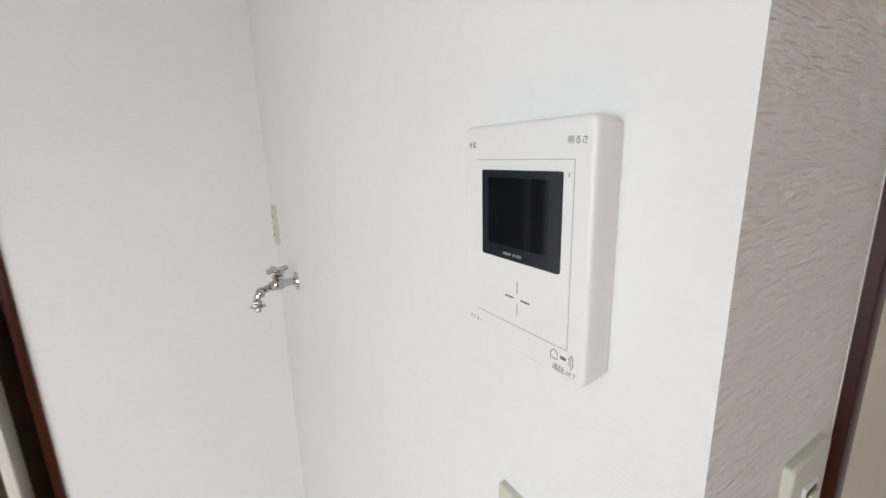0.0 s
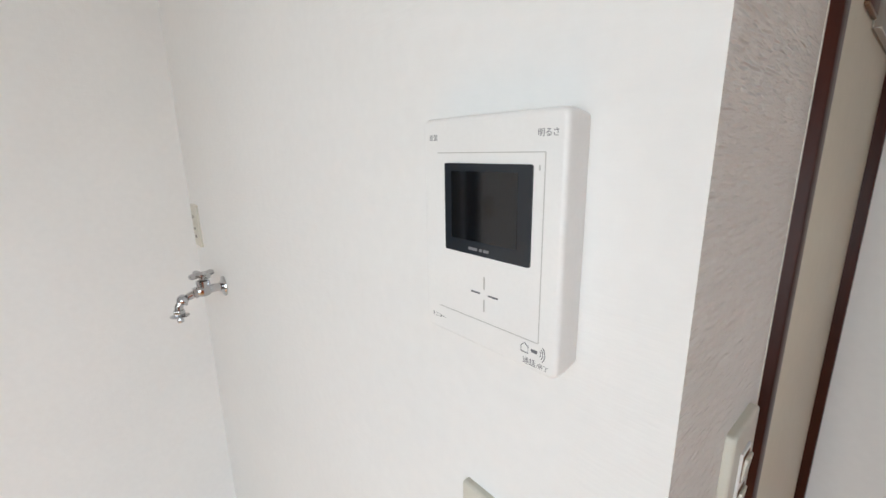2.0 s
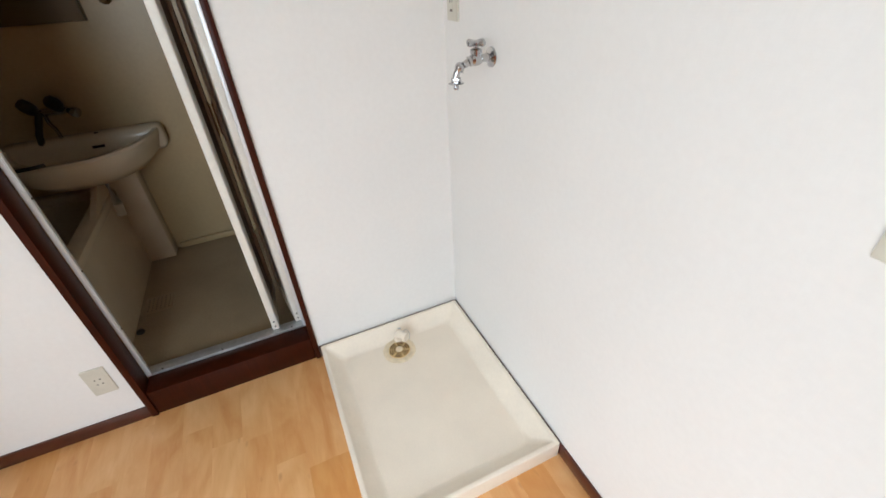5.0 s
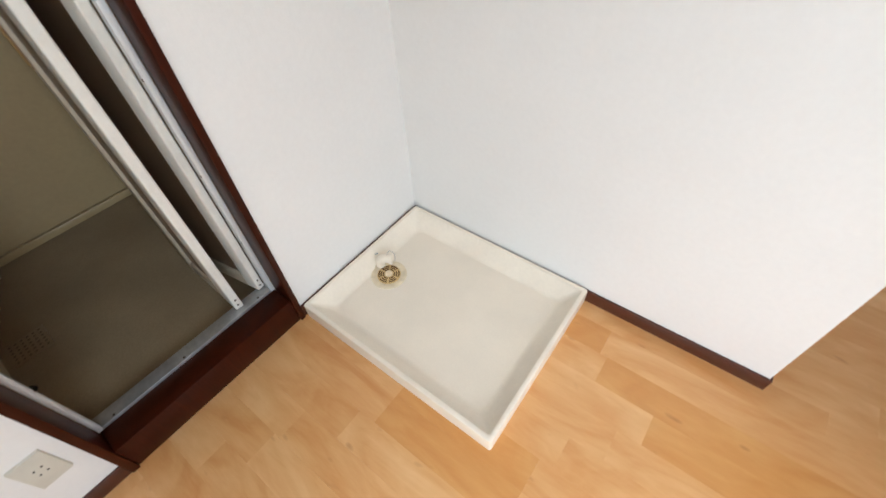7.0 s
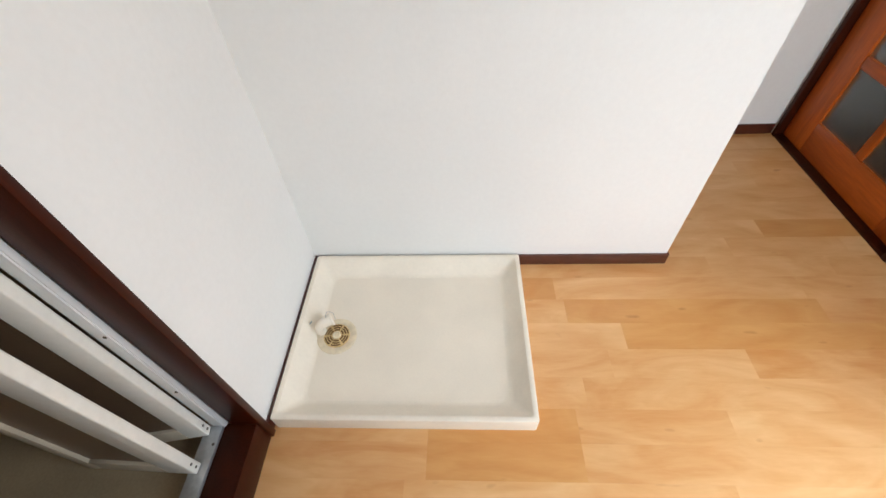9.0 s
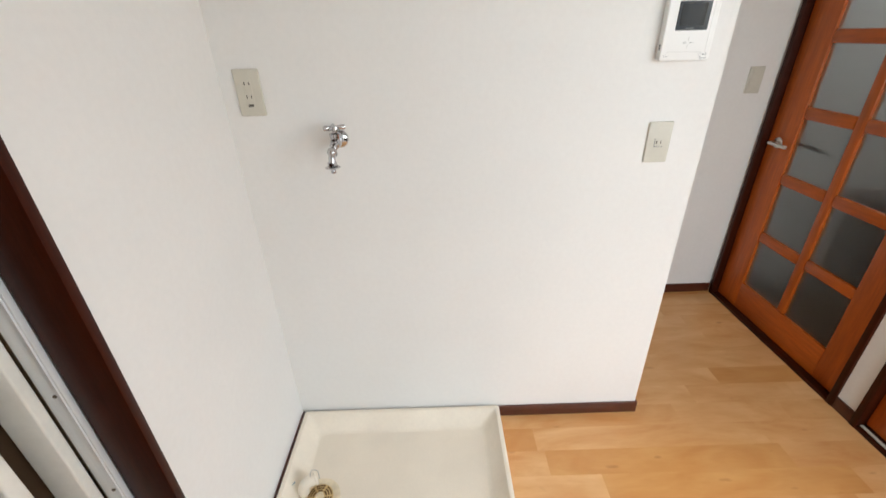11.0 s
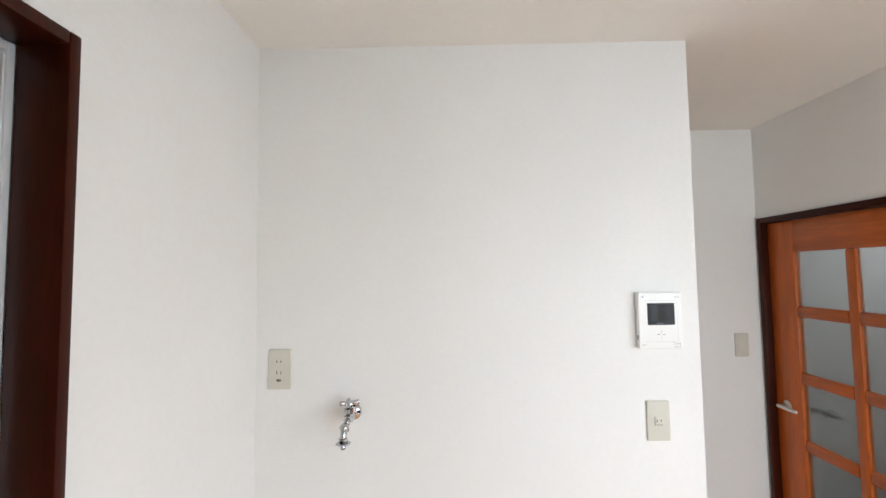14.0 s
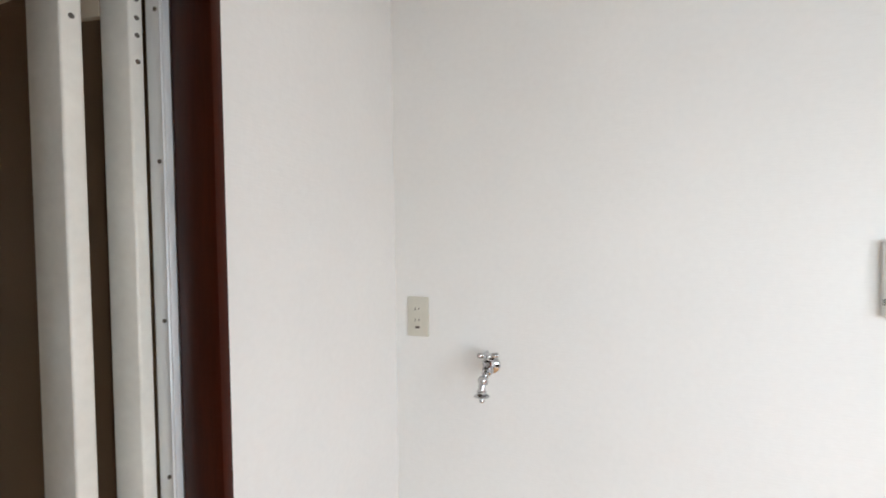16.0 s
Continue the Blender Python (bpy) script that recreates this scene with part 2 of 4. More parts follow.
def rod(bm, a, b, r, seg=18, edge=0.0):
    a, b = Vector(a), Vector(b)
    L = (b - a).length
    e = edge or min(r * 0.15, L * 0.2)
    return lathe(bm, a, b - a, [(0, 0), (r - e, 0), (r, e), (r, L - e), (r - e, L), (0, L)], seg)


def sweep(bm, pts, r, seg=12):
    """A round tube along points."""
    pts = [Vector(p) for p in pts]
    rings = []
    for i, p in enumerate(pts):
        way = (pts[min(i + 1, len(pts) - 1)] - pts[max(i - 1, 0)]).normalized()
        m = axis_matrix(p, way)
        rings.append([bm.verts.new(m @ Vector((r * math.cos(2 * math.pi * k / seg), r * math.sin(2 * math.pi * k / seg), 0))) for k in range(seg)])
    for a, b in zip(rings, rings[1:]):
        for k in range(seg):
            j = (k + 1) % seg
            bm.faces.new((a[k], a[j], b[j], b[k]))
    bm.faces.new(rings[0][::-1]), bm.faces.new(rings[-1])
    return bm


def slab(bm, m, w, h, depth, radius, edge=0.0, seg=6, taper=0.0):
    """A rounded rectangle in the local xy plane of m, standing out along local z, with a softened front edge."""
    def ring(inset, z):
        rr = max(radius - inset, 0.0003)
        out = []
        for cx, cy, a0 in ((w / 2, h / 2, 0), (-w / 2, h / 2, 90), (-w / 2, -h / 2, 180), (w / 2, -h / 2, 270)):
            ox, oy = cx - math.copysign(radius, cx), cy - math.copysign(radius, cy)
            for k in range(seg + 1):
                a = radians(a0 + 90 * k / seg)
                out.append(bm.verts.new(m @ Vector((ox + rr * math.cos(a), oy + rr * math.sin(a), z))))
        return out
    steps = [(taper, 0), (0, depth * 0.6), (0, depth - edge)]
    for k in range(1, 5) if edge else ():
        a = radians(22.5 * k)
        steps.append((edge * (1 - math.cos(a)), depth - edge + edge * math.sin(a)))
    rings = [ring(*s) for s in steps]
    for a, b in zip(rings, rings[1:]):
        for k in range(len(a)):
            j = (k + 1) % len(a)
            bm.faces.new((a[k], a[j], b[j], b[k]))
    bm.faces.new(rings[-1]), bm.faces.new(rings[0][::-1])
    return bm


def origin_of(ob):
    v = Vector((0, 0, 0))
    while ob:
        v, ob = v + ob.location, ob.parent
    return v


def part(name, bm, mat, parent=None, label="", smooth=True):
    bmesh.ops.recalc_face_normals(bm, faces=bm.faces[:])
    if parent:
        bmesh.ops.translate(bm, verts=bm.verts[:], vec=-origin_of(parent))
    me = bpy.data.meshes.new(name)
    bm.to_mesh(me), bm.free()
    me.materials.append(mat)
    if smooth:
        total = sum(p.area for p in me.polygons)
        for p in me.polygons:
            p.use_smooth = p.area < 0.07 * total
        me.set_sharp_from_angle(angle=radians(40))
    ob = new(name, me)
    ob.parent = parent
    if label:
        tagged(ob, label=label)
    return ob


def thing(name, at, label, category, group="", kind=""):
    ob = new(name)
    ob.location, ob.empty_display_size = at, 0.05
    return tagged(ob, label, category, group, kind)


def structure(name, bm, mat, label, category):
    return tagged(part(name, bm, mat), label, category, kind="structure")


# plane frames: local x right, local y up, local z out of the wall, as seen from inside the room
def on_north(x, z, y=NORTH):
    return Matrix(((1, 0, 0, x), (0, 0, -1, y), (0, 1, 0, z), (0, 0, 0, 1)))


def on_west(y, z, x=ROOM_W):
    return Matrix(((0, 0, 1, x), (1, 0, 0, y), (0, 1, 0, z), (0, 0, 0, 1)))


def on_return(y, z, x=END):
    return on_west(y, z, x)


def words(name, text, m, height, mat, parent):
    """Printed characters as a very thin mesh; local x right, y up."""
    cu = bpy.data.curves.new(name, "FONT")
    cu.body, cu.size, cu.align_x, cu.align_y, cu.extrude = text, height, "CENTER", "CENTER", 0.00004
    tmp = new(name, cu)
    me = bpy.data.meshes.new_from_object(tmp.evaluated_get(bpy.context.evaluated_depsgraph_get()))
    bpy.data.objects.remove(tmp)
    me.materials.clear()
    me.materials.append(mat)
    me.transform(Matrix.Translation(-origin_of(parent)) @ m)
    ob = new(name, me)
    ob.parent = parent
    return ob


# ---- large structure ----
W0 = ROOM_W - 0.115
DOOR_N, DOOR_S, DOOR_TOP = -0.660, -1.312, 1.993     # outer edges of the bathroom door frame
north = structure("wall_north", boxes(((W0, NORTH, 0), (END, NORTH + 0.12, CEIL + 0.05))), M_WALL, "white woven-texture wallpaper on partition wall", "wall")
north.data.materials.append(M_ROUGH)
for p in north.data.polygons:
    p.material_index = int(p.normal.x > 0.9)
bm = boxes(((W0, DOOR_N, 0), (ROOM_W, NORTH - 0.0, CEIL)), ((W0, DOOR_S, DOOR_TOP), (ROOM_W, DOOR_N, CEIL)), ((W0, SOUTH, 0), (ROOM_W, DOOR_S, CEIL)))
structure("wall_west", bm, M_WALL, "white wallpapered wall around the bathroom doorway", "wall")
# return of the partition with the small cream door
RD0, RD1, RDT = 0.212, 0.866, 1.87
bm = boxes(((END - 0.12, 0.12, 0), (END, RD0, CEIL)), ((END - 0.12, RD0, RDT), (END, RD1, CEIL)), ((END - 0.12, RD1, 0), (END, BACK, CEIL)))
structure("wall_return", bm, M_ROUGH, "coarse woven wallpaper on short return wall with door", "wall")
structure("wall_back", boxes(((0.4, BACK, 0), (ROOM_E + 0.1, BACK + 0.1, CEIL))), M_WALL, "white wallpapered wall at end of passage", "wall")
GD0, GD1, GDT = -0.012, 0.866, 1.858                  # glazed door frame
SD0, SD1 = -0.95, -0.098                              # second door frame
WX, WY, WZ0, WZ1 = (1.28, 2.22), (-1.84, -1.02), 0.04, 1.95   # tall windows, south and east
bm = boxes(((ROOM_E, GD1, 0), (ROOM_E + 0.1, BACK, CEIL)), ((ROOM_E, GD0, GDT), (ROOM_E + 0.1, GD1, CEIL)), ((ROOM_E, SD1, 0), (ROOM_E + 0.1, GD0, CEIL)),
           ((ROOM_E, SD0, GDT), (ROOM_E + 0.1, SD1, CEIL)), ((ROOM_E, WY[1], 0), (ROOM_E + 0.1, SD0, CEIL)),
           ((ROOM_E, WY[0], WZ1), (ROOM_E + 0.1, WY[1], CEIL)), ((ROOM_E, WY[0], 0), (ROOM_E + 0.1, WY[1], WZ0)), ((ROOM_E, SOUTH, 0), (ROOM_E + 0.1, WY[0], CEIL)))
structure("wall_east", bm, M_WALL, "white wallpapered wall holding two orange doors", "wall")
bm = boxes(((W0, SOUTH - 0.12, 0), (WX[0], SOUTH, CEIL)), ((WX[1], SOUTH - 0.12, 0), (ROOM_E + 0.1, SOUTH, CEIL)),
           ((WX[0], SOUTH - 0.12, WZ1), (WX[1], SOUTH, CEIL)), ((WX[0], SOUTH - 0.12, 0), (WX[1], SOUTH, WZ0)))
structure("wall_south", bm, M_WALL, "plain white wall with a tall window opening", "wall")
structure("ceiling", boxes(((W0, SOUTH - 0.12, CEIL), (ROOM_E + 0.1, BACK + 0.1, CEIL + 0.05))), M_CEIL, "plain white papered ceiling", "ceiling")
# toilet behind the cream door stays dark and shut off
structure("wall_closet", boxes(((0.35, 0.12, 0), (0.4, BACK + 0.1, CEIL))), M_WALL, "plain wall closing the small room", "wall")
# baseboards
BB, BT = 0.056, 0.008
def baseboard(lo, hi):
    structure("baseboard", boxes((lo, hi), bevel=0.0015), M_BASE, "dark red-brown wooden baseboard along wall", "baseboard")
baseboard((ROOM_W + 0.002, NORTH - BT, 0), (END + BT, NORTH, BB))
baseboard((END, NORTH + 0.0005, 0), (END + BT, RD0 - 0.001, BB))
baseboard((END + BT, BACK - BT, 0), (ROOM_E - 0.012, BACK, BB))
baseboard((ROOM_W, DOOR_N + 0.001, 0), (ROOM_W + BT, NORTH - BT - 0.001, BB))
baseboard((ROOM_W, SOUTH, 0), (ROOM_W + BT, DOOR_S - 0.002, BB))
baseboard((ROOM_E - BT, SD1 + 0.001, 0), (ROOM_E, GD0 - 0.001, BB))

# ---- bathroom doorway ----
SILL = 0.118
door_frame = thing("doorway_frame", (0, (DOOR_N + DOOR_S) / 2, 0), "dark red-brown wooden frame of the bathroom doorway", "door frame", kind="structure")
part("jamb", boxes(((-0.058, DOOR_N - 0.02, 0), (ROOM_W + 0.014, DOOR_N, DOOR_TOP)), bevel=0.002), M_BROWN, door_frame)
part("jamb", boxes(((-0.058, DOOR_S, 0), (ROOM_W + 0.014, DOOR_S + 0.022, DOOR_TOP)), bevel=0.002), M_BROWN, door_frame)
part("head", boxes(((-0.058, DOOR_S + 0.0225, DOOR_TOP - 0.022), (ROOM_W + 0.0135, DOOR_N - 0.0205, DOOR_TOP)), bevel=0.002), M_BROWN, door_frame)
part("sill", boxes(((-0.070, DOOR_S + 0.0225, 0), (ROOM_W + 0.006, DOOR_N - 0.0205, SILL)), bevel=0.003), M_BROWN, door_frame)
IN_N, IN_S, IN_T = DOOR_N - 0.0205, DOOR_S + 0.0225, DOOR_TOP - 0.022
alu = thing("aluminium_frame", (-0.09, (IN_N + IN_S) / 2, SILL), "white aluminium bathroom door frame with screws", "door frame", kind="structure")
for y0, s in ((IN_N, -1), (IN_S, 1)):
    a, b = sorted((y0, y0 + s * 0.012))
    deep = -0.097 if s < 0 else -0.082
    rail = part("side_rail", boxes(((deep, a, SILL + 0.010), (-0.0585, b, IN_T)), bevel=0.001), M_ALU, alu)
    a, b = sorted((y0 + s * 0.0118, y0 + s * 0.0145))
    part("rib", boxes(((-0.0655, a, SILL + 0.010), (-0.0625, b, IN_T - 0.02)), bevel=0.0006), M_ALU, rail)
    for z in (0.37, 0.63, 0.893, 1.155, 1.417, 1.679, 1.925):
        part("screw", rod(bmesh.new(), (-0.074, y0 + s * 0.0115, z), (-0.074, y0 + s * 0.0142, z), 0.0036, 10), M_SCREW, alu)
part("head_rail", boxes(((-0.097, IN_S + 0.0125, IN_T - 0.014), (-0.0585, IN_N - 0.0125, IN_T)), bevel=0.001), M_ALU, alu)
part("threshold", boxes(((-0.118, IN_S, SILL - 0.02), (-0.0705, IN_N, SILL + 0.009)), bevel=0.002), M_RAIL, alu, "worn grey aluminium threshold")
for y in (-0.74, -1.02, -1.24):
    part("screw", rod(bmesh.new(), (-0.079, y, SILL + 0.0085), (-0.079, y, SILL + 0.0105), 0.004, 10), M_SCREW, alu)

# folded bathroom door: two narrow leaves
fold = thing("folding_door", (-0.1, -0.74, SILL + 0.02), "ivory folding bathroom door folded open", "door")
def leaf(o, m, width, z0, z1):
    """One leaf in local x along its width, local y its thickness."""
    def put(bm):
        bm.transform(m)
        return bm
    sw, ht = (0.080, 0.0138) if o else (0.056, 0.013)
    lf = part("leaf", put(boxes(((0, -ht, z0), (sw, ht, z1)), bevel=0.004, seg=3)), M_LEAF, fold)
    part("stile", put(boxes(((width - 0.034, -0.014, z0), (width, 0.014, z1)), bevel=0.003)), M_STILE, lf, "beige hinge stile at the fold")
    for a, b in ((z0, z0 + 0.06), (z1 - 0.05, z1)):
        part("rail", put(boxes(((sw + 0.0005, -0.012, a), (width - 0.0345, 0.013, b)), bevel=0.002)), M_STILE, lf)
    part("panel", put(boxes(((sw, -0.004, z0 + 0.055), (width - 0.034, 0.004, z1 - 0.045)))), M_RESIN, lf, "brown translucent resin panel")
    for s in (-1, 1):
        a, b = sorted((s * 0.0142, s * 0.0162))
        part("grip", put(boxes(((width - 0.032, a, 0.895), (width - 0.004, b, 1.020)), bevel=0.0008)), M_GRIP_SHADE, lf, "dark brown pull plate at the fold")
        a, b = sorted((s * 0.0163, s * 0.020))
        part("pull", put(boxes(((width - 0.028, a, 0.902), (width - 0.010, b, 1.013)), bevel=0.0015)), M_GOLD, lf, "golden-brown recessed pull")
    return lf
ZL0, ZL1 = SILL + 0.012, IN_T - 0.010
PA, PL, PF = Vector((-0.099, -0.706, 0)), Vector((-0.090, -0.802, 0)), Vector((-0.388, -0.752, 0))
for p, o in ((PA, 0.0), (PL, -0.040)):
    d = PF + Vector((0, o, 0)) - p
    lf = leaf(o, Matrix.Translation(p) @ Matrix.Rotation(math.atan2(d.y, d.x), 4, "Z"), d.length, ZL0, ZL1)
for x, y, zs in ((PA.x, PA.y, (0.022, 0.052, 0.080, 0.122)), (PL.x, PL.y, (0.060, 0.098))):
    for dz in zs:
        part("screw", rod(bmesh.new(), (x - 0.002, y, ZL1 - dz), (x + 0.0022, y, ZL1 - dz), 0.0038, 10), M_SCREW, fold)
    for dz in (0.020, 0.045):
        part("screw", rod(bmesh.new(), (x - 0.002, y, ZL0 + dz), (x + 0.0022, y, ZL0 + dz), 0.0036, 10), M_SCREW, fold)
part("guide_slot", boxes(((PL.x - 0.002, PL.y - 0.006, ZL1 - 0.040), (PL.x + 0.0015, PL.y + 0.006, ZL1 - 0.006)), bevel=0.001), M_SCREW, fold, "dark guide slot near the top")

# ---- bathroom beyond ----
BX, BY0, BY1, BZ = -1.13, -2.0, -0.25, 0.085
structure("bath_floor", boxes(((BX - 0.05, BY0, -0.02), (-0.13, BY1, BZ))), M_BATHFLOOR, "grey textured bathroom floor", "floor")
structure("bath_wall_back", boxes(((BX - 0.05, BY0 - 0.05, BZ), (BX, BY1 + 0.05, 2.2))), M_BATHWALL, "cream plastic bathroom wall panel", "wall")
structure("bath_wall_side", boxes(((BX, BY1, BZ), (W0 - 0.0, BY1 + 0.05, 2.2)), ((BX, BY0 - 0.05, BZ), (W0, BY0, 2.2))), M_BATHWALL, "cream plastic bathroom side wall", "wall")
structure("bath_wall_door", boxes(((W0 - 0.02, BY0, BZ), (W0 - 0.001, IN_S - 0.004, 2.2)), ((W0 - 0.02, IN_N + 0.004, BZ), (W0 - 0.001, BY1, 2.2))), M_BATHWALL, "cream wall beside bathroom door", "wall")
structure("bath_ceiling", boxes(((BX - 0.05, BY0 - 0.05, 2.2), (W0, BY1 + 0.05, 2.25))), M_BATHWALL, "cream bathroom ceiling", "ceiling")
structure("bath_cove", boxes(((BX, -1.25, BZ), (BX + 0.02, BY1, BZ + 0.035)), bevel=0.006), M_BATHWALL, "cream cove at foot of bathroom wall", "trim")

tub = thing("bathtub", (-0.6, -1.7, BZ), "cream bathtub with plain apron in dark bathroom", "bathtub")
def apron():
    """Front of the tub, its top sweeping up towards the basin."""
    bm = bmesh.new()
    tops = [(BX + 0.002 + k * 0.0494, 0.50 + 0.17 * (0.5 + 0.5 * math.cos(math.pi * min(1, k / 13)))) for k in range(21)]
    rim = [(BX + 0.002, BZ)] + tops + [(tops[-1][0], BZ)]
    f = bm.faces.new([bm.verts.new((x, -1.420, z)) for x, z in rim])
    moved = bmesh.ops.extrude_face_region(bm, geom=[f])["geom"]
    bmesh.ops.translate(bm, verts=[v for v in moved if isinstance(v, bmesh.types.BMVert)], vec=(0, 0.025, 0))
    bmesh.ops.recalc_face_normals(bm, faces=bm.faces[:])
    return bm
part("apron", apron(), M_BASIN, tub, smooth=False)
bm = boxes(((BX + 0.002, -1.46, 0.50), (-0.14, -1.385, 0.54)), ((BX + 0.002, BY0 + 0.002, 0.50), (-0.14, -1.93, 0.54)), ((BX + 0.002, -1.93, 0.50), (-1.06, -1.46, 0.54)), ((-0.2, -1.93, 0.50), (-0.14, -1.46, 0.54)), bevel=0.008)
part("rim", bm, M_BASIN, tub)
part("bowl", boxes(((-1.06, -1.93, 0.12), (-0.2, -1.46, 0.15)), ((-1.07, -1.93, 0.15), (-1.05, -1.46, 0.505)), ((-0.21, -1.93, 0.15), (-0.19, -1.46, 0.505)), ((-1.05, -1.94, 0.15), (-0.21, -1.92, 0.505)), bevel=0.005), M_BASIN, tub)

basin = thing("washbasin", (BX, -1.44, 0.7), "ivory half-round washbasin on bathroom wall", "washbasin")
def half_bowl(cy, rx, ry, ztop, depth, wall=0.03):
    """Half-elliptic bowl against the back wall with a rolled rim."""
    bm = bmesh.new()
    seg = 28
    prof = [(0.40, -depth), (0.74, -depth * 0.90), (0.92, -depth * 0.58), (0.985, -depth * 0.2), (1.0, -0.01), (0.985, 0.0), (0.93, 0.0), (0.915, -0.008), (0.86, -depth * 0.35), (0.62, -depth * 0.62), (0.3, -depth * 0.7), (0.0, -depth * 0.72)]
    rings = []
    for f, dz in prof:
        ring = []
        for k in range(seg + 1):
            a = -math.pi / 2 + math.pi * k / seg
            ring.append(bm.verts.new((BX + 0.003 + (0.10 if f < 0.92 and prof.index((f, dz)) > 6 else 0) * (1 - 0) + rx * f * max(math.cos(a), 0.0) ** 0.8 * (1 if prof.index((f, dz)) <= 6 else 0.72), cy + ry * f * math.copysign(abs(math.sin(a)) ** 0.9, math.sin(a)), ztop + dz)))
        rings.append(ring)
    for a, b in zip(rings, rings[1:]):
        for k in range(seg):
            bm.faces.new((a[k], a[k + 1], b[k + 1], b[k]))
    bmesh.ops.remove_doubles(bm, verts=bm.verts[:], dist=0.0005)
    return bm
part("bowl", half_bowl(-1.40, 0.465, 0.315, 0.80, 0.165), M_BASIN, basin)
part("backsplash", boxes(((BX + 0.001, -1.72, 0.69), (BX + 0.11, -1.075, 0.812)), bevel=0.035, seg=4), M_BASIN, basin)
part("overflow_slot", boxes(((BX + 0.111, -1.375, 0.752), (BX + 0.1125, -1.325, 0.764))), M_DARK, basin)
part("plug_hole", rod(bmesh.new(), (BX + 0.075, -1.345, 0.811), (BX + 0.075, -1.345, 0.8135), 0.009, 12), M_DARK, basin)
part("trap", sweep(bmesh.new(), [(-0.93, -1.37, 0.66), (-0.93, -1.37, 0.50), (-0.93, -1.375, 0.44)], 0.021), M_PLATE, basin, "grey plastic drain pipe")
part("pedestal_cover", boxes(((BX + 0.001, -1.40, BZ), (BX + 0.10, -1.265, 0.69)), bevel=0.01), M_BASIN, basin, "ivory pipe cover below basin")

mixer = thing("bath_tap", (BX, -1.5, 0.95), "chrome mixer tap with black grips on bathroom wall", "tap")
part("body", rod(bmesh.new(), (BX + 0.045, -1.515, 0.925), (BX + 0.045, -1.425, 0.925), 0.017), M_CHROME, mixer)
for y, d in ((-1.525, -0.35), (-1.43, -0.25)):
    part("handle", lathe(bmesh.new(), (BX + 0.05, y, 0.93), (0.55, d, 0.8), [(0, 0), (0.017, 0), (0.026, 0.016), (0.030, 0.045), (0.024, 0.066), (0, 0.070)], 8), M_BLACK, mixer, "black ribbed tap grip")
part("spout", sweep(bmesh.new(), [(BX + 0.05, -1.50, 0.92), (BX + 0.08, -1.49, 0.885), (BX + 0.11, -1.468, 0.86), (BX + 0.14, -1.455, 0.83)], 0.008), M_CHROME, mixer)
part("diverter", lathe(bmesh.new(), (BX + 0.05, -1.425, 0.93), (0.45, 0.85, -0.28), [(0, 0), (0.012, 0), (0.016, 0.012), (0.013, 0.024), (0.018, 0.034), (0.024, 0.052), (0.021, 0.066), (0, 0.068)], 18), M_CHROME, mixer)
part("hose", sweep(bmesh.new(), [(BX + 0.06, -1.515, 0.925), (BX + 0.085, -1.525, 0.89), (BX + 0.095, -1.545, 0.84), (BX + 0.09, -1.555, 0.80)], 0.014), M_BLACK, mixer, "thick black shower hose")
strip = thing("shower_hose", (-0.63, -1.52, 0.8), "black rubber hose lying on the basin rim", "hose")
part("hose", sweep(bmesh.new(), [(-0.675, -1.60, 0.807), (-0.665, -1.54, 0.808), (-0.672, -1.48, 0.808), (-0.69, -1.45, 0.807)], 0.0075), M_BLACK, strip)

# flat two-layer panel in one even dark brown
mir = thing("wall_panel", (BX, -1.5, 1.26), "flat dark brown panel on the bathroom wall", "cabinet")
part("body", boxes(((BX + 0.001, -1.85, 1.262), (BX + 0.030, -1.185, 1.9)), bevel=0.003), M_PANEL, mir)
part("door", boxes(((BX + 0.0305, -1.85, 1.265), (BX + 0.042, -1.188, 1.9)), bevel=0.002), M_PANEL, mir)
towel = thing("towel_bar", (BX, -0.95, 1.34), "slim chrome towel bar with dark end knobs", "towel bar")
part("bar", rod(bmesh.new(), (BX + 0.06, -1.08, 1.34), (BX + 0.06, -0.87, 1.34), 0.007), M_CHROME, towel)
for y in (-1.09, -0.86):
    part("bracket", lathe(bmesh.new(), (BX, y, 1.34), (1, 0, 0), [(0, 0), (0.024, 0), (0.026, 0.02), (0.014, 0.035), (0.016, 0.07), (0, 0.075)], 10), M_SLOT, towel, "dark brown end knob")
grate = thing("floor_grate", (-0.6, -1.31, BZ), "small perforated drain grate in bathroom floor", "drain grate")
part("plate", boxes(((-0.66, -1.375, BZ), (-0.54, -1.255, BZ + 0.004)), bevel=0.001), M_BATHFLOOR, grate)
for i in range(6):
    for j in range(6):
        part("hole", rod(bmesh.new(), (-0.645 + i * 0.018, -1.36 + j * 0.018, BZ + 0.0035), (-0.645 + i * 0.018, -1.36 + j * 0.018, BZ + 0.0048), 0.0045, 8), M_HOLE, grate)

plug = thing("floor_plug", (-0.41, -1.372, BZ), "small black rubber plug on bathroom floor", "plug")
part("cap", lathe(bmesh.new(), (-0.41, -1.372, BZ), (0, 0, 1), [(0, 0), (0.017, 0), (0.018, 0.004), (0.014, 0.012), (0.006, 0.014), (0, 0.014)], 18), M_BLACK, plug)

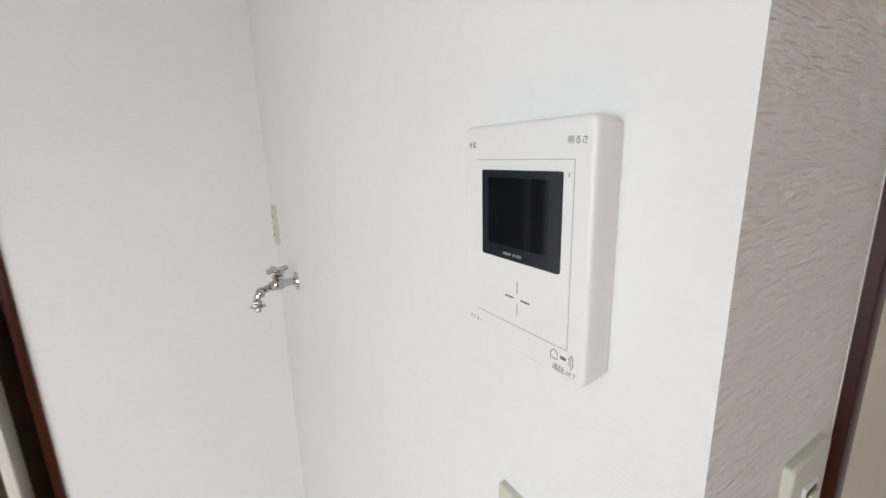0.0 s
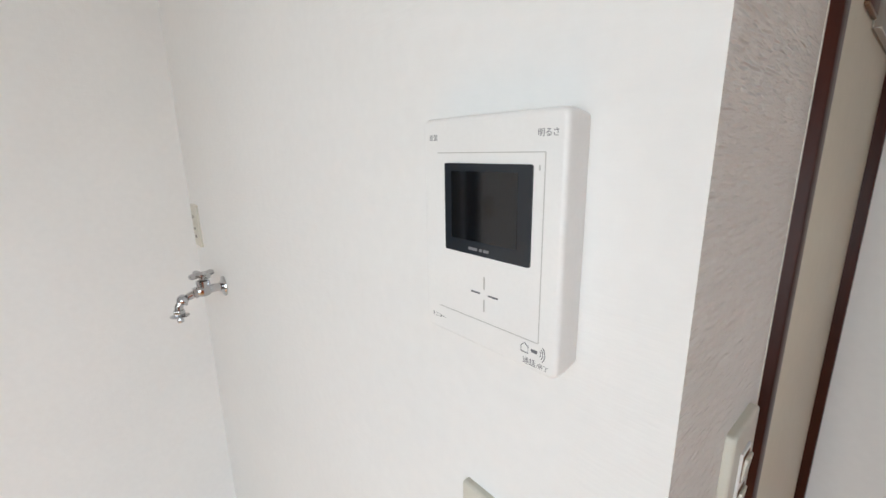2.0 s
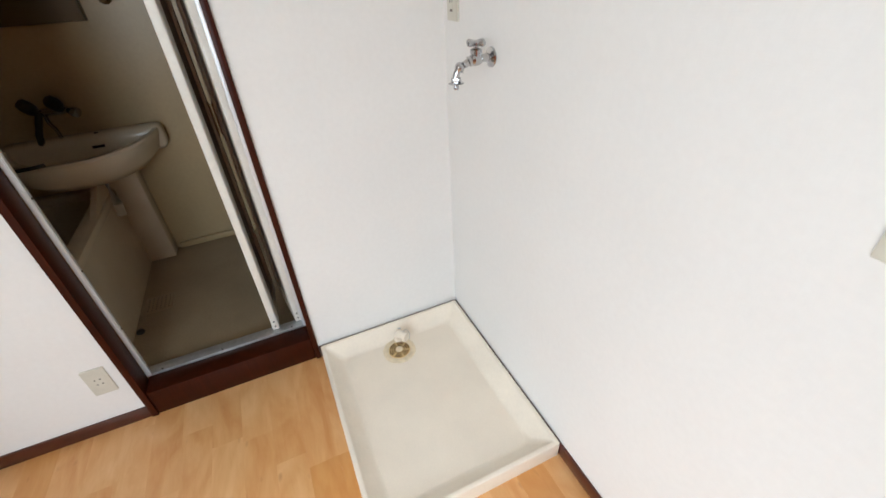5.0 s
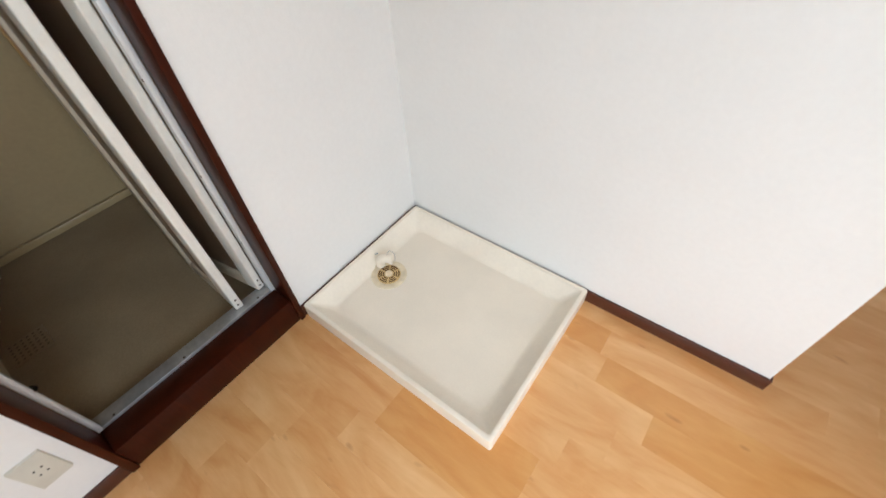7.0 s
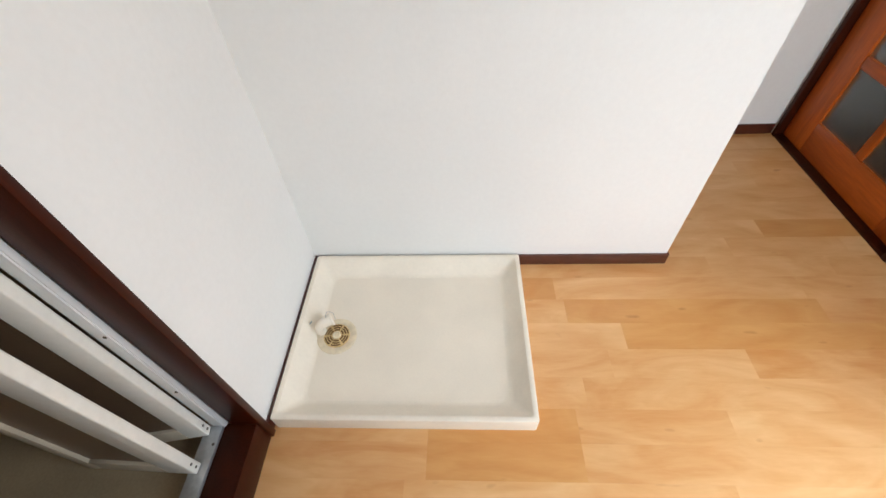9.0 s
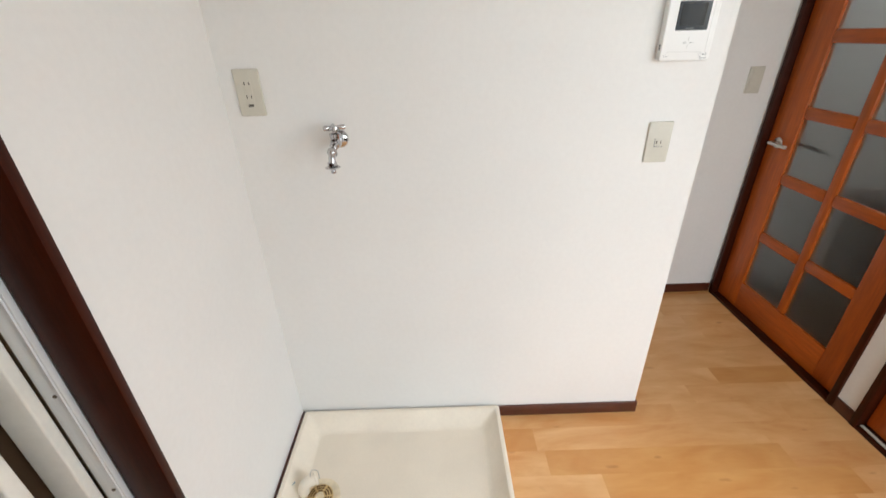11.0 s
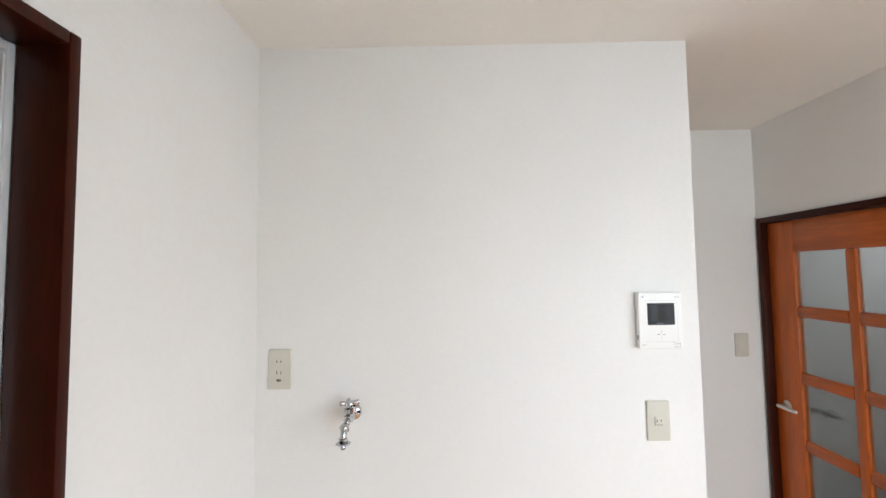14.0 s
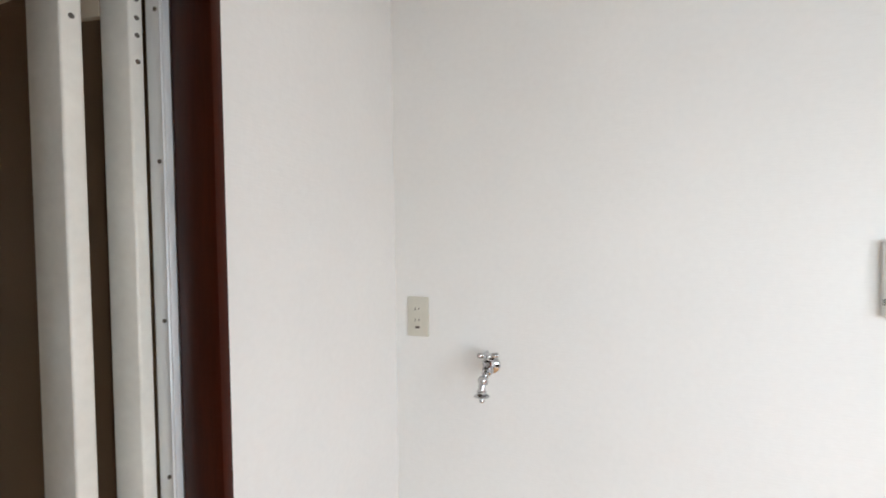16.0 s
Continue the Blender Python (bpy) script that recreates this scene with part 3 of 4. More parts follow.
# ---- washing machine pan ----
PX0, PX1, PY0, PY1, PH = 0.029, 0.830, -0.652, -0.009, 0.068
pan = thing("washing_machine_pan", (PX0, PY0, 0), "ivory plastic washing machine drain pan on floor", "drain pan")
def pan_shell():
    bm = bmesh.new()
    def ring(inset, z, r):
        out = []
        for cx, cy, a0 in ((PX1, PY1, 0), (PX0, PY1, 90), (PX0, PY0, 180), (PX1, PY0, 270)):
            sx, sy = (1 if cx == PX1 else -1), (1 if cy == PY1 else -1)
            for k in range(6):
                a = radians(a0 + 18 * k)
                out.append(bm.verts.new((cx - sx * (inset + r) + r * math.cos(a), cy - sy * (inset + r) + r * math.sin(a), z)))
        return out
    prof = [(0.0, 0.0, 0.008), (0.0, PH - 0.005, 0.008), (0.0015, PH - 0.0015, 0.008), (0.005, PH, 0.008), (0.013, PH, 0.010), (0.017, PH - 0.002, 0.012), (0.019, PH - 0.007, 0.014),
            (0.062, 0.024, 0.022), (0.069, 0.019, 0.026), (0.078, 0.0175, 0.03)]
    rings = [ring(*p) for p in prof]
    for a, b in zip(rings, rings[1:]):
        for k in range(len(a)):
            j = (k + 1) % len(a)
            bm.faces.new((a[k], a[j], b[j], b[k]))
    return bm, rings[-1]
bm, last = pan_shell()
part("rim", bm, M_PAN, pan)
part("tray_floor", boxes(((PX0 + 0.072, PY0 + 0.072, 0.010), (PX1 - 0.072, PY1 - 0.072, 0.0172))), M_PANFLOOR, pan, "matt ivory tray floor")
DX, DY = 0.163, -0.344
trap = part("trap", lathe(bmesh.new(), (DX, DY, 0.0172), (0, 0, 1), [(0, 0), (0.070, 0), (0.070, 0.003), (0.067, 0.005), (0.052, 0.0045), (0.049, 0.003), (0, 0.003)], 40), M_ELBOW, pan, "yellowed round drain trap")
def arc_slot(r0, r1, a0, a1, z):
    bm = bmesh.new()
    n = 8
    lo, hi = [], []
    for k in range(n + 1):
        a = a0 + (a1 - a0) * k / n
        lo.append([bm.verts.new((DX + r * math.cos(a), DY + r * math.sin(a), z)) for r in (r0, r1)])
        hi.append([bm.verts.new((DX + r * math.cos(a), DY + r * math.sin(a), z + 0.0012)) for r in (r0, r1)])
    for k in range(n):
        bm.faces.new((hi[k][0], hi[k][1], hi[k + 1][1], hi[k + 1][0]))
        bm.faces.new((lo[k][1], lo[k][0], lo[k + 1][0], lo[k + 1][1]))
        bm.faces.new((lo[k][0], hi[k][0], hi[k + 1][0], lo[k + 1][0]))
        bm.faces.new((lo[k][1], lo[k + 1][1], hi[k + 1][1], hi[k][1]))
    for k in (0, n):
        bm.faces.new((lo[k][0], lo[k][1], hi[k][1], hi[k][0]))
    return bm
part("grating", lathe(bmesh.new(), (DX, DY, 0.0202), (0, 0, 1), [(0, 0), (0.046, 0), (0.046, 0.003), (0.044, 0.0042), (0, 0.0042)], 36), M_DRAIN, trap, "yellow-brown slotted grating")
for r0, r1 in ((0.0195, 0.0245), (0.0285, 0.0335), (0.037, 0.042)):
    for k in range(6):
        a = k * math.pi / 3 + 0.2
        part("slot", arc_slot(r0, r1, a, a + math.pi / 3 - 0.22, 0.0240), M_SLOT, trap)
part("cap", lathe(bmesh.new(), (DX, DY, 0.0244), (0, 0, 1), [(0, 0), (0.0145, 0), (0.0145, 0.005), (0.011, 0.007), (0.009, 0.004), (0, 0.003)], 20), M_ELBOW, trap)
EX, EY = DX - 0.058, DY + 0.016
elbow = part("elbow", sweep(bmesh.new(), [(EX, EY, 0.019), (EX, EY + 0.001, 0.042), (EX + 0.003, EY + 0.003, 0.054), (EX + 0.010, EY + 0.008, 0.062), (EX + 0.021, EY + 0.014, 0.066), (EX + 0.040, EY + 0.024, 0.066)], 0.0185, 20), M_PAN, pan, "ivory plastic hose elbow")
part("foot", lathe(bmesh.new(), (EX, EY, 0.0172), (0, 0, 1), [(0, 0), (0.026, 0), (0.026, 0.004), (0.021, 0.008), (0, 0.008)], 24), M_ELBOW, elbow, "yellowed foot of the elbow")
part("collar", lathe(bmesh.new(), (EX + 0.037, EY + 0.022, 0.066), (0.86, 0.5, 0), [(0, 0), (0.0205, 0), (0.0225, 0.002), (0.0225, 0.008), (0.021, 0.010), (0.0165, 0.010), (0.0155, 0.002), (0, 0.002)], 24), M_PAN, elbow, "pale collar at the elbow's mouth")
part("clip", sweep(bmesh.new(), [(EX + 0.030, EY + 0.004, 0.050), (EX + 0.026, EY + 0.022, 0.090), (EX + 0.028, EY + 0.034, 0.096), (EX + 0.038, EY + 0.040, 0.090), (EX + 0.046, EY + 0.042, 0.078), (EX + 0.050, EY + 0.034, 0.050)], 0.0016, 6), M_STEEL, elbow, "thin steel spring clip")
# small blue-grey bar lying on the west slope
bm = boxes(((-0.007, -0.0022, 0), (0.007, 0.0022, 0.0012)), bevel=0.0004)
bm.transform(Matrix.Translation((PX0 + 0.038, DY + 0.036, 0.0478)) @ Matrix.Rotation(radians(40), 4, "Y") @ Matrix.Rotation(radians(70), 4, "Z"))
part("slope_mark", bm, M_SLOPE_MARK, pan, "small blue-grey mark on the pan slope")

# ---- washing machine tap ----
TX, TZ = 0.322, 1.174
tap = thing("washing_machine_tap", (TX, 0, TZ), "chrome washing machine tap on the white wall", "tap")
def tp(dx, y, dz):
    lean = min(1.0, max(0.0, (-y - 0.058) / 0.050))       # the spout swings a little aside and hangs low
    return (TX + dx + 0.004 * lean, y, TZ + dz - 0.007 * lean)
part("wall_flange", lathe(bmesh.new(), tp(0, 0, 0), (0, -1, 0), [(0, 0), (0.0255, 0), (0.0265, 0.002), (0.025, 0.006), (0.016, 0.009), (0.0125, 0.011), (0, 0.011)], 32), M_CHROME, tap)
part("stem", rod(bmesh.new(), tp(0, -0.009, 0), tp(0, -0.042, 0), 0.0105), M_CHROME, tap)
bm = lathe(bmesh.new(), tp(0, -0.034, -0.001), (0, -1, 0), [(0, 0), (0.0115, 0), (0.0150, 0.006), (0.0165, 0.015), (0.0155, 0.024), (0.0125, 0.030), (0, 0.030)], 24)
lathe(bm, tp(0, -0.049, -0.012), (0, 0, 1), [(0, 0), (0.010, 0), (0.0138, 0.006), (0.0138, 0.026), (0.0155, 0.027), (0.0155, 0.036), (0.011, 0.038), (0.007, 0.039), (0.007, 0.050), (0, 0.050)], 24)
part("valve_body", bm, M_CHROME, tap)
bm = lathe(bmesh.new(), tp(0, -0.049, 0.034), (0, 0, 1), [(0, 0), (0.011, 0), (0.0145, 0.003), (0.0150, 0.008), (0.011, 0.0115), (0, 0.012)], 24)
for k in range(4):
    a = radians(20 + 90 * k)
    c, s = math.cos(a), math.sin(a)
    lathe(bm, tp(0.008 * c, -0.049 + 0.008 * s, 0.0395), (c, s, 0.04), [(0, 0), (0.0066, 0), (0.0072, 0.010), (0.0078, 0.016), (0.0060, 0.0215), (0, 0.0225)], 12)
part("cross_handle", bm, M_CHROME, tap)
bm = lathe(bmesh.new(), tp(-0.001, -0.062, -0.002), (-0.08, -1, -0.22), [(0, 0), (0.0125, 0), (0.0138, 0.002), (0.0138, 0.009), (0.0105, 0.0105), (0, 0.0105)], 6)
part("coupling", bm, M_CHROME, tap)
part("neck", rod(bmesh.new(), tp(-0.0018, -0.072, -0.004), tp(-0.0035, -0.086, -0.0075), 0.0095), M_CHROME, tap)
ball = [(0.0135 * math.sin(radians(a)), 0.0135 - 0.0135 * math.cos(radians(a))) for a in range(0, 181, 15)]
part("swivel_ball", lathe(bmesh.new(), tp(-0.004, -0.084, -0.008), (-0.12, -1, -0.35), ball, 24), M_CHROME, tap)
part("collar", lathe(bmesh.new(), tp(-0.0055, -0.094, -0.0115), (-0.12, -0.8, -0.55), [(0, 0), (0.0115, 0), (0.0145, 0.0015), (0.0145, 0.005), (0.0115, 0.0065), (0, 0.0065)], 24), M_CHROME, tap)
bm = sweep(bmesh.new(), [tp(-0.006, -0.097, -0.013), tp(-0.007, -0.103, -0.018), tp(-0.0078, -0.107, -0.025), tp(-0.008, -0.108, -0.036)], 0.0096, 18)
part("elbow", bm, M_CHROME, tap)
NX, NY = -0.008, -0.108
part("nut", lathe(bmesh.new(), tp(NX, NY, -0.033), (0, 0, -1), [(0, 0), (0.0125, 0), (0.0135, 0.0015), (0.0135, 0.010), (0.012, 0.012), (0, 0.012)], 6), M_CHROME, tap)
part("hose_flange", lathe(bmesh.new(), tp(NX, NY, -0.0445), (0, 0, -1), [(0, 0), (0.012, 0), (0.0205, 0.0022), (0.0215, 0.0032), (0.0205, 0.0042), (0.012, 0.0048), (0, 0.0048)], 28), M_CHROME, tap)
part("nozzle", lathe(bmesh.new(), tp(NX, NY, -0.049), (0, 0, -1), [(0, 0), (0.0066, 0), (0.0066, 0.007), (0.0074, 0.008), (0.0074, 0.014), (0.0062, 0.0155), (0.0045, 0.0155), (0.0045, 0.004), (0, 0.004)], 16), M_CHROME, tap)

# ---- outlets and switches ----
def plate(name, m, at, label, category, w=0.070, h=0.120):
    ob = thing(name, at, label, category)
    part("cover", slab(bmesh.new(), m, w, h, 0.0075, 0.004, 0.003), M_PLATE, ob)
    return ob
def slits(ob, m, cx, cy, r=0.0063, hgt=0.0075, z=0.0089):
    for dx, k in ((-r, 1.12), (r, 0.95)):
        bm = bmesh.new()
        box(bm, (cx + dx - 0.0011, cy - hgt / 2 * k, z), (cx + dx + 0.0011, cy + hgt / 2 * k, z + 0.0006))
        bm.transform(m)
        part("slot", bm, M_DARK, ob)
def local_slab(ob, name, m, cx, cy, w, h, depth, r, mat, base=0.0072, label=""):
    part(name, slab(bmesh.new(), m @ Matrix.Translation((cx, cy, base)), w, h, depth, r, min(0.0012, depth * 0.5)), mat, ob, label)

m = on_north(0.0925, 1.3055)
ob = plate("wall_outlet", m, (0.095, 0, 1.3), "beige twin wall outlet with earth terminal", "outlet", h=0.123)
local_slab(ob, "socket", m, -0.001, 0.0, 0.023, 0.072, 0.0014, 0.002, M_PLATE)
slits(ob, m, -0.001, 0.0245), slits(ob, m, -0.001, -0.0095)
local_slab(ob, "earth_cover", m, -0.001, -0.0328, 0.0145, 0.0075, 0.0028, 0.001, M_SCREW)

m = on_north(1.2622, 1.1375)
ob = plate("wall_outlet", m, (1.2605, 0, 1.138), "beige single wall outlet below the intercom", "outlet")
local_slab(ob, "socket", m, 0.0, 0.0, 0.0225, 0.0225, 0.0016, 0.001, M_PLATE)
slits(ob, m, 0.0, 0.001)
# grey L paints the shade left of and below the raised socket
local_slab(ob, "shade_line", m, -0.0121, 0.0, 0.0012, 0.0240, 0.0011, 0.0003, M_PRINT_SHADE)
local_slab(ob, "shade_line", m, 0.0, -0.0121, 0.0240, 0.0012, 0.0011, 0.0003, M_PRINT_SHADE)

m = on_west(-1.383, 0.245)
ob = plate("telephone_outlet", m, (ROOM_W, -1.383, 0.245), "beige low wall outlet with round holes", "outlet")
for dx, dy in ((-0.008, 0.012), (0.008, 0.012), (-0.008, -0.010), (0.008, -0.010)):
    bm = rod(bmesh.new(), (dx, dy, 0.0068), (dx, dy, 0.0080), 0.0028, 10)
    bm.transform(m)
    part("hole", bm, M_DARK, ob)

m = on_west(-1.385, 1.22)
ob = plate("light_switch", m, (ROOM_W, -1.385, 1.22), "beige rocker switch beside the bathroom door", "switch")
local_slab(ob, "rocker", m, 0.0, 0.0, 0.024, 0.068, 0.0030, 0.002, M_PLATE)

m = on_return(0.150, 1.2235)
ob = plate("light_switch", m, (END, 0.15, 1.2235), "beige wall switch plate with two rocker switches", "switch")
local_slab(ob, "insert", m, 0.0, 0.0, 0.026, 0.070, 0.0022, 0.001, M_WHITE)
for cy in (0.018, -0.016):
    # flat brown plate in place of the shade round each rocker
    local_slab(ob, "recess_shade", m, 0.0, cy, 0.019, 0.026, 0.0006, 0.0015, M_GRIP_SHADE, 0.0092, "brown plate, the shade around a rocker put into colour")
    bm = boxes(((-0.008, cy - 0.011, 0.0092), (0.008, cy + 0.011, 0.0118)), bevel=0.0008)
    bmesh.ops.rotate(bm, verts=bm.verts[:], cent=(0, cy, 0.0095), matrix=Matrix.Rotation(radians(5), 3, "X"))
    bm.transform(m)
    part("rocker", bm, M_PLATE, ob)

m = on_north(2.138, 1.2055, BACK)
ob = plate("light_switch", m, (2.138, BACK, 1.2055), "plain beige wide-rocker light switch", "switch")
local_slab(ob, "rocker", m, 0.0, 0.0, 0.046, 0.094, 0.0024, 0.002, M_PLATE)

# ---- intercom monitor ----
IX0, IX1, IZ0, IZ1, ID = 1.2050, 1.3376, 1.3585, 1.5310, 0.0265
icx, icz, iw, ih = (IX0 + IX1) / 2, (IZ0 + IZ1) / 2, IX1 - IX0, IZ1 - IZ0
ic = thing("intercom_monitor", (icx, 0, icz), "white plastic video intercom monitor with black screen", "intercom")
m = on_north(icx, icz)
part("housing", slab(bmesh.new(), m, iw, ih, ID, 0.0065, 0.0034, 8, 0.0025), M_WHITE, ic)
F = ID
def face(name, x0, x1, z0, z1, lift, mat, r=0.0, label="", parent=None):
    mm = on_north((x0 + x1) / 2, (z0 + z1) / 2, -F + 0.0004)
    return part(name, slab(bmesh.new(), mm, x1 - x0, z1 - z0, lift, max(r, 0.0002), 0.0), mat, parent or ic, label)
SX0, SX1, SZ0, SZ1 = 1.2315, 1.3140, 1.4315, 1.4980
scr = face("screen", SX0, SX1, SZ0, SZ1, 0.0016, M_BEZEL, 0.0015, "glossy black screen")
face("display", SX0 + 0.008, SX1 - 0.011, SZ0 + 0.0105, SZ1 - 0.0055, 0.0020, M_SCREEN, 0.0004, parent=scr)
for a, b in ((1.2580, 1.2665), (1.2690, 1.2715), (1.2730, 1.2780)):
    face("mark", a, b, SZ0 + 0.0036, SZ0 + 0.0054, 0.0021, M_FAINT, parent=scr)
face("panel_line", 1.2225, 1.3225, 1.5052, 1.5057, 0.0006, M_GROOVE)
face("panel_line", 1.3223, 1.3228, 1.3810, 1.5052, 0.0006, M_GROOVE)
face("panel_line", 1.2225, 1.3223, 1.3805, 1.3810, 0.0006, M_GROOVE)
for dx, dz, w, h in ((0, 0.0088, 0.0013, 0.0095), (0, -0.0088, 0.0013, 0.0095), (-0.0088, 0, 0.0095, 0.0013), (0.0088, 0, 0.0095, 0.0013)):
    face("sound_slot", 1.2728 + dx - w / 2, 1.2728 + dx + w / 2, 1.4025 + dz - h / 2, 1.4025 + dz + h / 2, 0.0007, M_PRINT_SHADE if h < w else M_GROOVE, 0.0004)
face("indicator", 1.3182, 1.3190, 1.4945, 1.4975, 0.0008, M_GROOVE)
FY = -F - 0.0001
words("lettering", "音量", on_north(1.2175, 1.5165, FY), 0.0050, M_PRINT_SHADE, ic)
words("lettering", "明るさ", on_north(1.3240, 1.5165, FY), 0.0053, M_PRINT_SHADE, ic)
words("lettering", "モニター", on_north(1.2205, 1.3708, FY), 0.0044, M_PRINT_SHADE, ic)
words("lettering", "通話", on_north(1.3155, 1.3648, FY), 0.0056, M_PRINT_SHADE, ic)
words("lettering", "/終了", on_north(1.3265, 1.3645, FY), 0.0042, M_PRINT_SHADE, ic)
# house, arrow and sound waves
def strokes(name, pts, r=0.00035):
    part(name, sweep(bmesh.new(), [(x, FY, z) for x, z in pts], r, 6), M_PRINT_SHADE, ic)
hx, hz = 1.3115, 1.3740
strokes("house_mark", [(hx - 0.003, hz - 0.003), (hx - 0.003, hz + 0.0015), (hx, hz + 0.004), (hx + 0.003, hz + 0.0015), (hx + 0.003, hz - 0.003), (hx - 0.003, hz - 0.003)])
face("arrow_mark", hx + 0.0055, hx + 0.0105, hz - 0.0010, hz + 0.0012, 0.0006, M_PRINT_SHADE)
for k in range(3):
    r = 0.002 + 0.0016 * k
    strokes("wave_mark", [(hx + 0.0115 + r * math.cos(radians(a)), hz + r * 1.3 * math.sin(radians(a))) for a in range(-50, 51, 20)], 0.0003)
part("side_slot", boxes(((IX0 - 0.0008, -0.020, 1.3860), (IX0 + 0.0005, -0.014, 1.4000))), M_PRINT_SHADE, ic)

# ---- orange glazed door ----
def frame_set(name, y0, y1, top, label):
    fr = thing(name, (ROOM_E, (y0 + y1) / 2, 0), label, "door frame", kind="structure")
    part("jamb", boxes(((ROOM_E - 0.012, y1 - 0.026, 0), (ROOM_E + 0.1, y1, top)), bevel=0.002), M_BROWN, fr)
    part("jamb", boxes(((ROOM_E - 0.012, y0, 0), (ROOM_E + 0.1, y0 + 0.026, top)), bevel=0.002), M_BROWN, fr)
    part("head", boxes(((ROOM_E - 0.0115, y0 + 0.0265, top - 0.028), (ROOM_E + 0.1, y1 - 0.0265, top)), bevel=0.002), M_BROWN, fr)
    part("threshold", boxes(((ROOM_E - 0.010, y0 + 0.0265, 0), (ROOM_E + 0.1, y1 - 0.0265, 0.018)), bevel=0.002), M_BROWN, fr)
    return fr
frame_set("glazed_door_frame", GD0, GD1, GDT, "dark brown wooden frame of the glazed door")
LX0, LX1 = ROOM_E + 0.022, ROOM_E + 0.056
gd = thing("glazed_door", (LX0, 0.43, 0.02), "orange-stained wooden door with ten frosted panes", "door")
LY0, LY1, LZ0, LZ1 = GD0 + 0.029, GD1 - 0.029, 0.022, GDT - 0.031
PY = [(0.138, 0.388), (0.432, 0.686)]
PB = [0.176 + 0.3107 * k for k in range(5)]
PHGT = 0.2570
part("stile", boxes(((LX0, PY[1][1], LZ0), (LX1, LY1, LZ1)), bevel=0.003), M_DOOR, gd)
part("stile", boxes(((LX0, LY0, LZ0), (LX1, PY[0][0], LZ1)), bevel=0.003), M_DOOR, gd)
part("bottom_rail", boxes(((LX0, PY[0][0], LZ0), (LX1, PY[1][1], PB[0])), bevel=0.003), M_DOOR_H, gd)
part("top_rail", boxes(((LX0, PY[0][0], PB[4] + PHGT), (LX1, PY[1][1], LZ1)), bevel=0.003), M_DOOR_H, gd)
part("centre_mullion", boxes(((LX0 + 0.001, PY[0][1], PB[0]), (LX1 - 0.001, PY[1][0], PB[4] + PHGT)), bevel=0.008), M_DOOR, gd)
for k in range(4):
    for a, b in PY:
        part("glazing_bar", boxes(((LX0 + 0.0015, a, PB[k] + PHGT), (LX1 - 0.0015, b, PB[k + 1])), bevel=0.008), M_DOOR_H, gd)
for z in PB:
    for a, b in PY:
        pn = part("pane", boxes(((LX0 + 0.014, a - 0.004, z - 0.004), (LX0 + 0.019, b + 0.004, z + PHGT + 0.004))), M_FROST, gd, "frosted grey glass pane")
        pn.visible_shadow = False
hd = part("handle", lathe(bmesh.new(), (LX0, 0.770, 0.928), (-1, 0, 0), [(0, 0), (0.024, 0), (0.026, 0.002), (0.025, 0.006), (0.013, 0.009), (0.0095, 0.012), (0.0095, 0.040), (0, 0.042)], 28), M_STEEL, gd, "brushed nickel lever handle")
part("lever", boxes(((LX0 - 0.049, 0.668, 0.920), (LX0 - 0.034, 0.783, 0.936)), bevel=0.006, seg=3), M_STEEL, hd)
part("latch_lever", boxes(((LX1 + 0.030, 0.590, 0.920), (LX1 + 0.049, 0.783, 0.936)), ((LX1, 0.765, 0.922), (LX1 + 0.04, 0.777, 0.934)), bevel=0.005), M_BLACK, hd)

# second, flush orange door beside it
frame_set("plain_door_frame", SD0, SD1, GDT, "dark brown wooden frame of the plain door")
pd = thing("plain_door", (ROOM_E + 0.03, -0.5, 0.02), "orange-stained plain wooden door, shut", "door")
part("slab", boxes(((LX0, SD0 + 0.029, 0.028), (LX1, SD1 - 0.029, GDT - 0.031)), bevel=0.003), M_DOOR, pd)
part("seal", boxes(((ROOM_E + 0.002, SD0 + 0.03, 0.0185), (ROOM_E + 0.012, SD1 - 0.03, 0.024))), M_PLATE, pd, "pale strip along threshold")

# entrance hall beyond the glazed door
structure("hall_floor", boxes(((ROOM_E + 0.1, -0.3, -0.15), (3.7, 1.2, -0.12))), M_HALLFLOOR, "dark floor of the entrance hall", "floor")
structure("hall_step", boxes(((ROOM_E + 0.1, -0.3, -0.12), (2.62, 1.2, 0.0))), M_HALLFLOOR, "dark wooden step of the entrance hall", "floor")
structure("hall_wall", boxes(((ROOM_E + 0.1, 1.15, -0.12), (3.7, 1.2, 2.4)), ((ROOM_E + 0.1, -0.35, -0.12), (3.7, -0.3, 2.4)), ((3.66, -0.3, -0.12), (3.7, 1.15, 2.4))), M_HALL, "plain white wall of the entrance hall", "wall")
structure("hall_ceiling", boxes(((ROOM_E + 0.1, -0.35, 2.4), (3.7, 1.2, 2.45))), M_HALL, "plain white ceiling of entrance hall", "ceiling")

# dark box added behind the glass to darken the lower right panes
shade_box = thing("pane_shade_box", (2.8, 0.05, -0.12), "low dark box added to darken the frosted panes", "cabinet")
part("body", boxes(((2.42, -0.298, 0.001), (2.78, 0.46, 0.76)), bevel=0.004), M_HALLFLOOR, shade_box)
part("top", boxes(((2.405, -0.298, 0.7605), (2.795, 0.475, 0.785)), bevel=0.004), M_BROWN, shade_box)

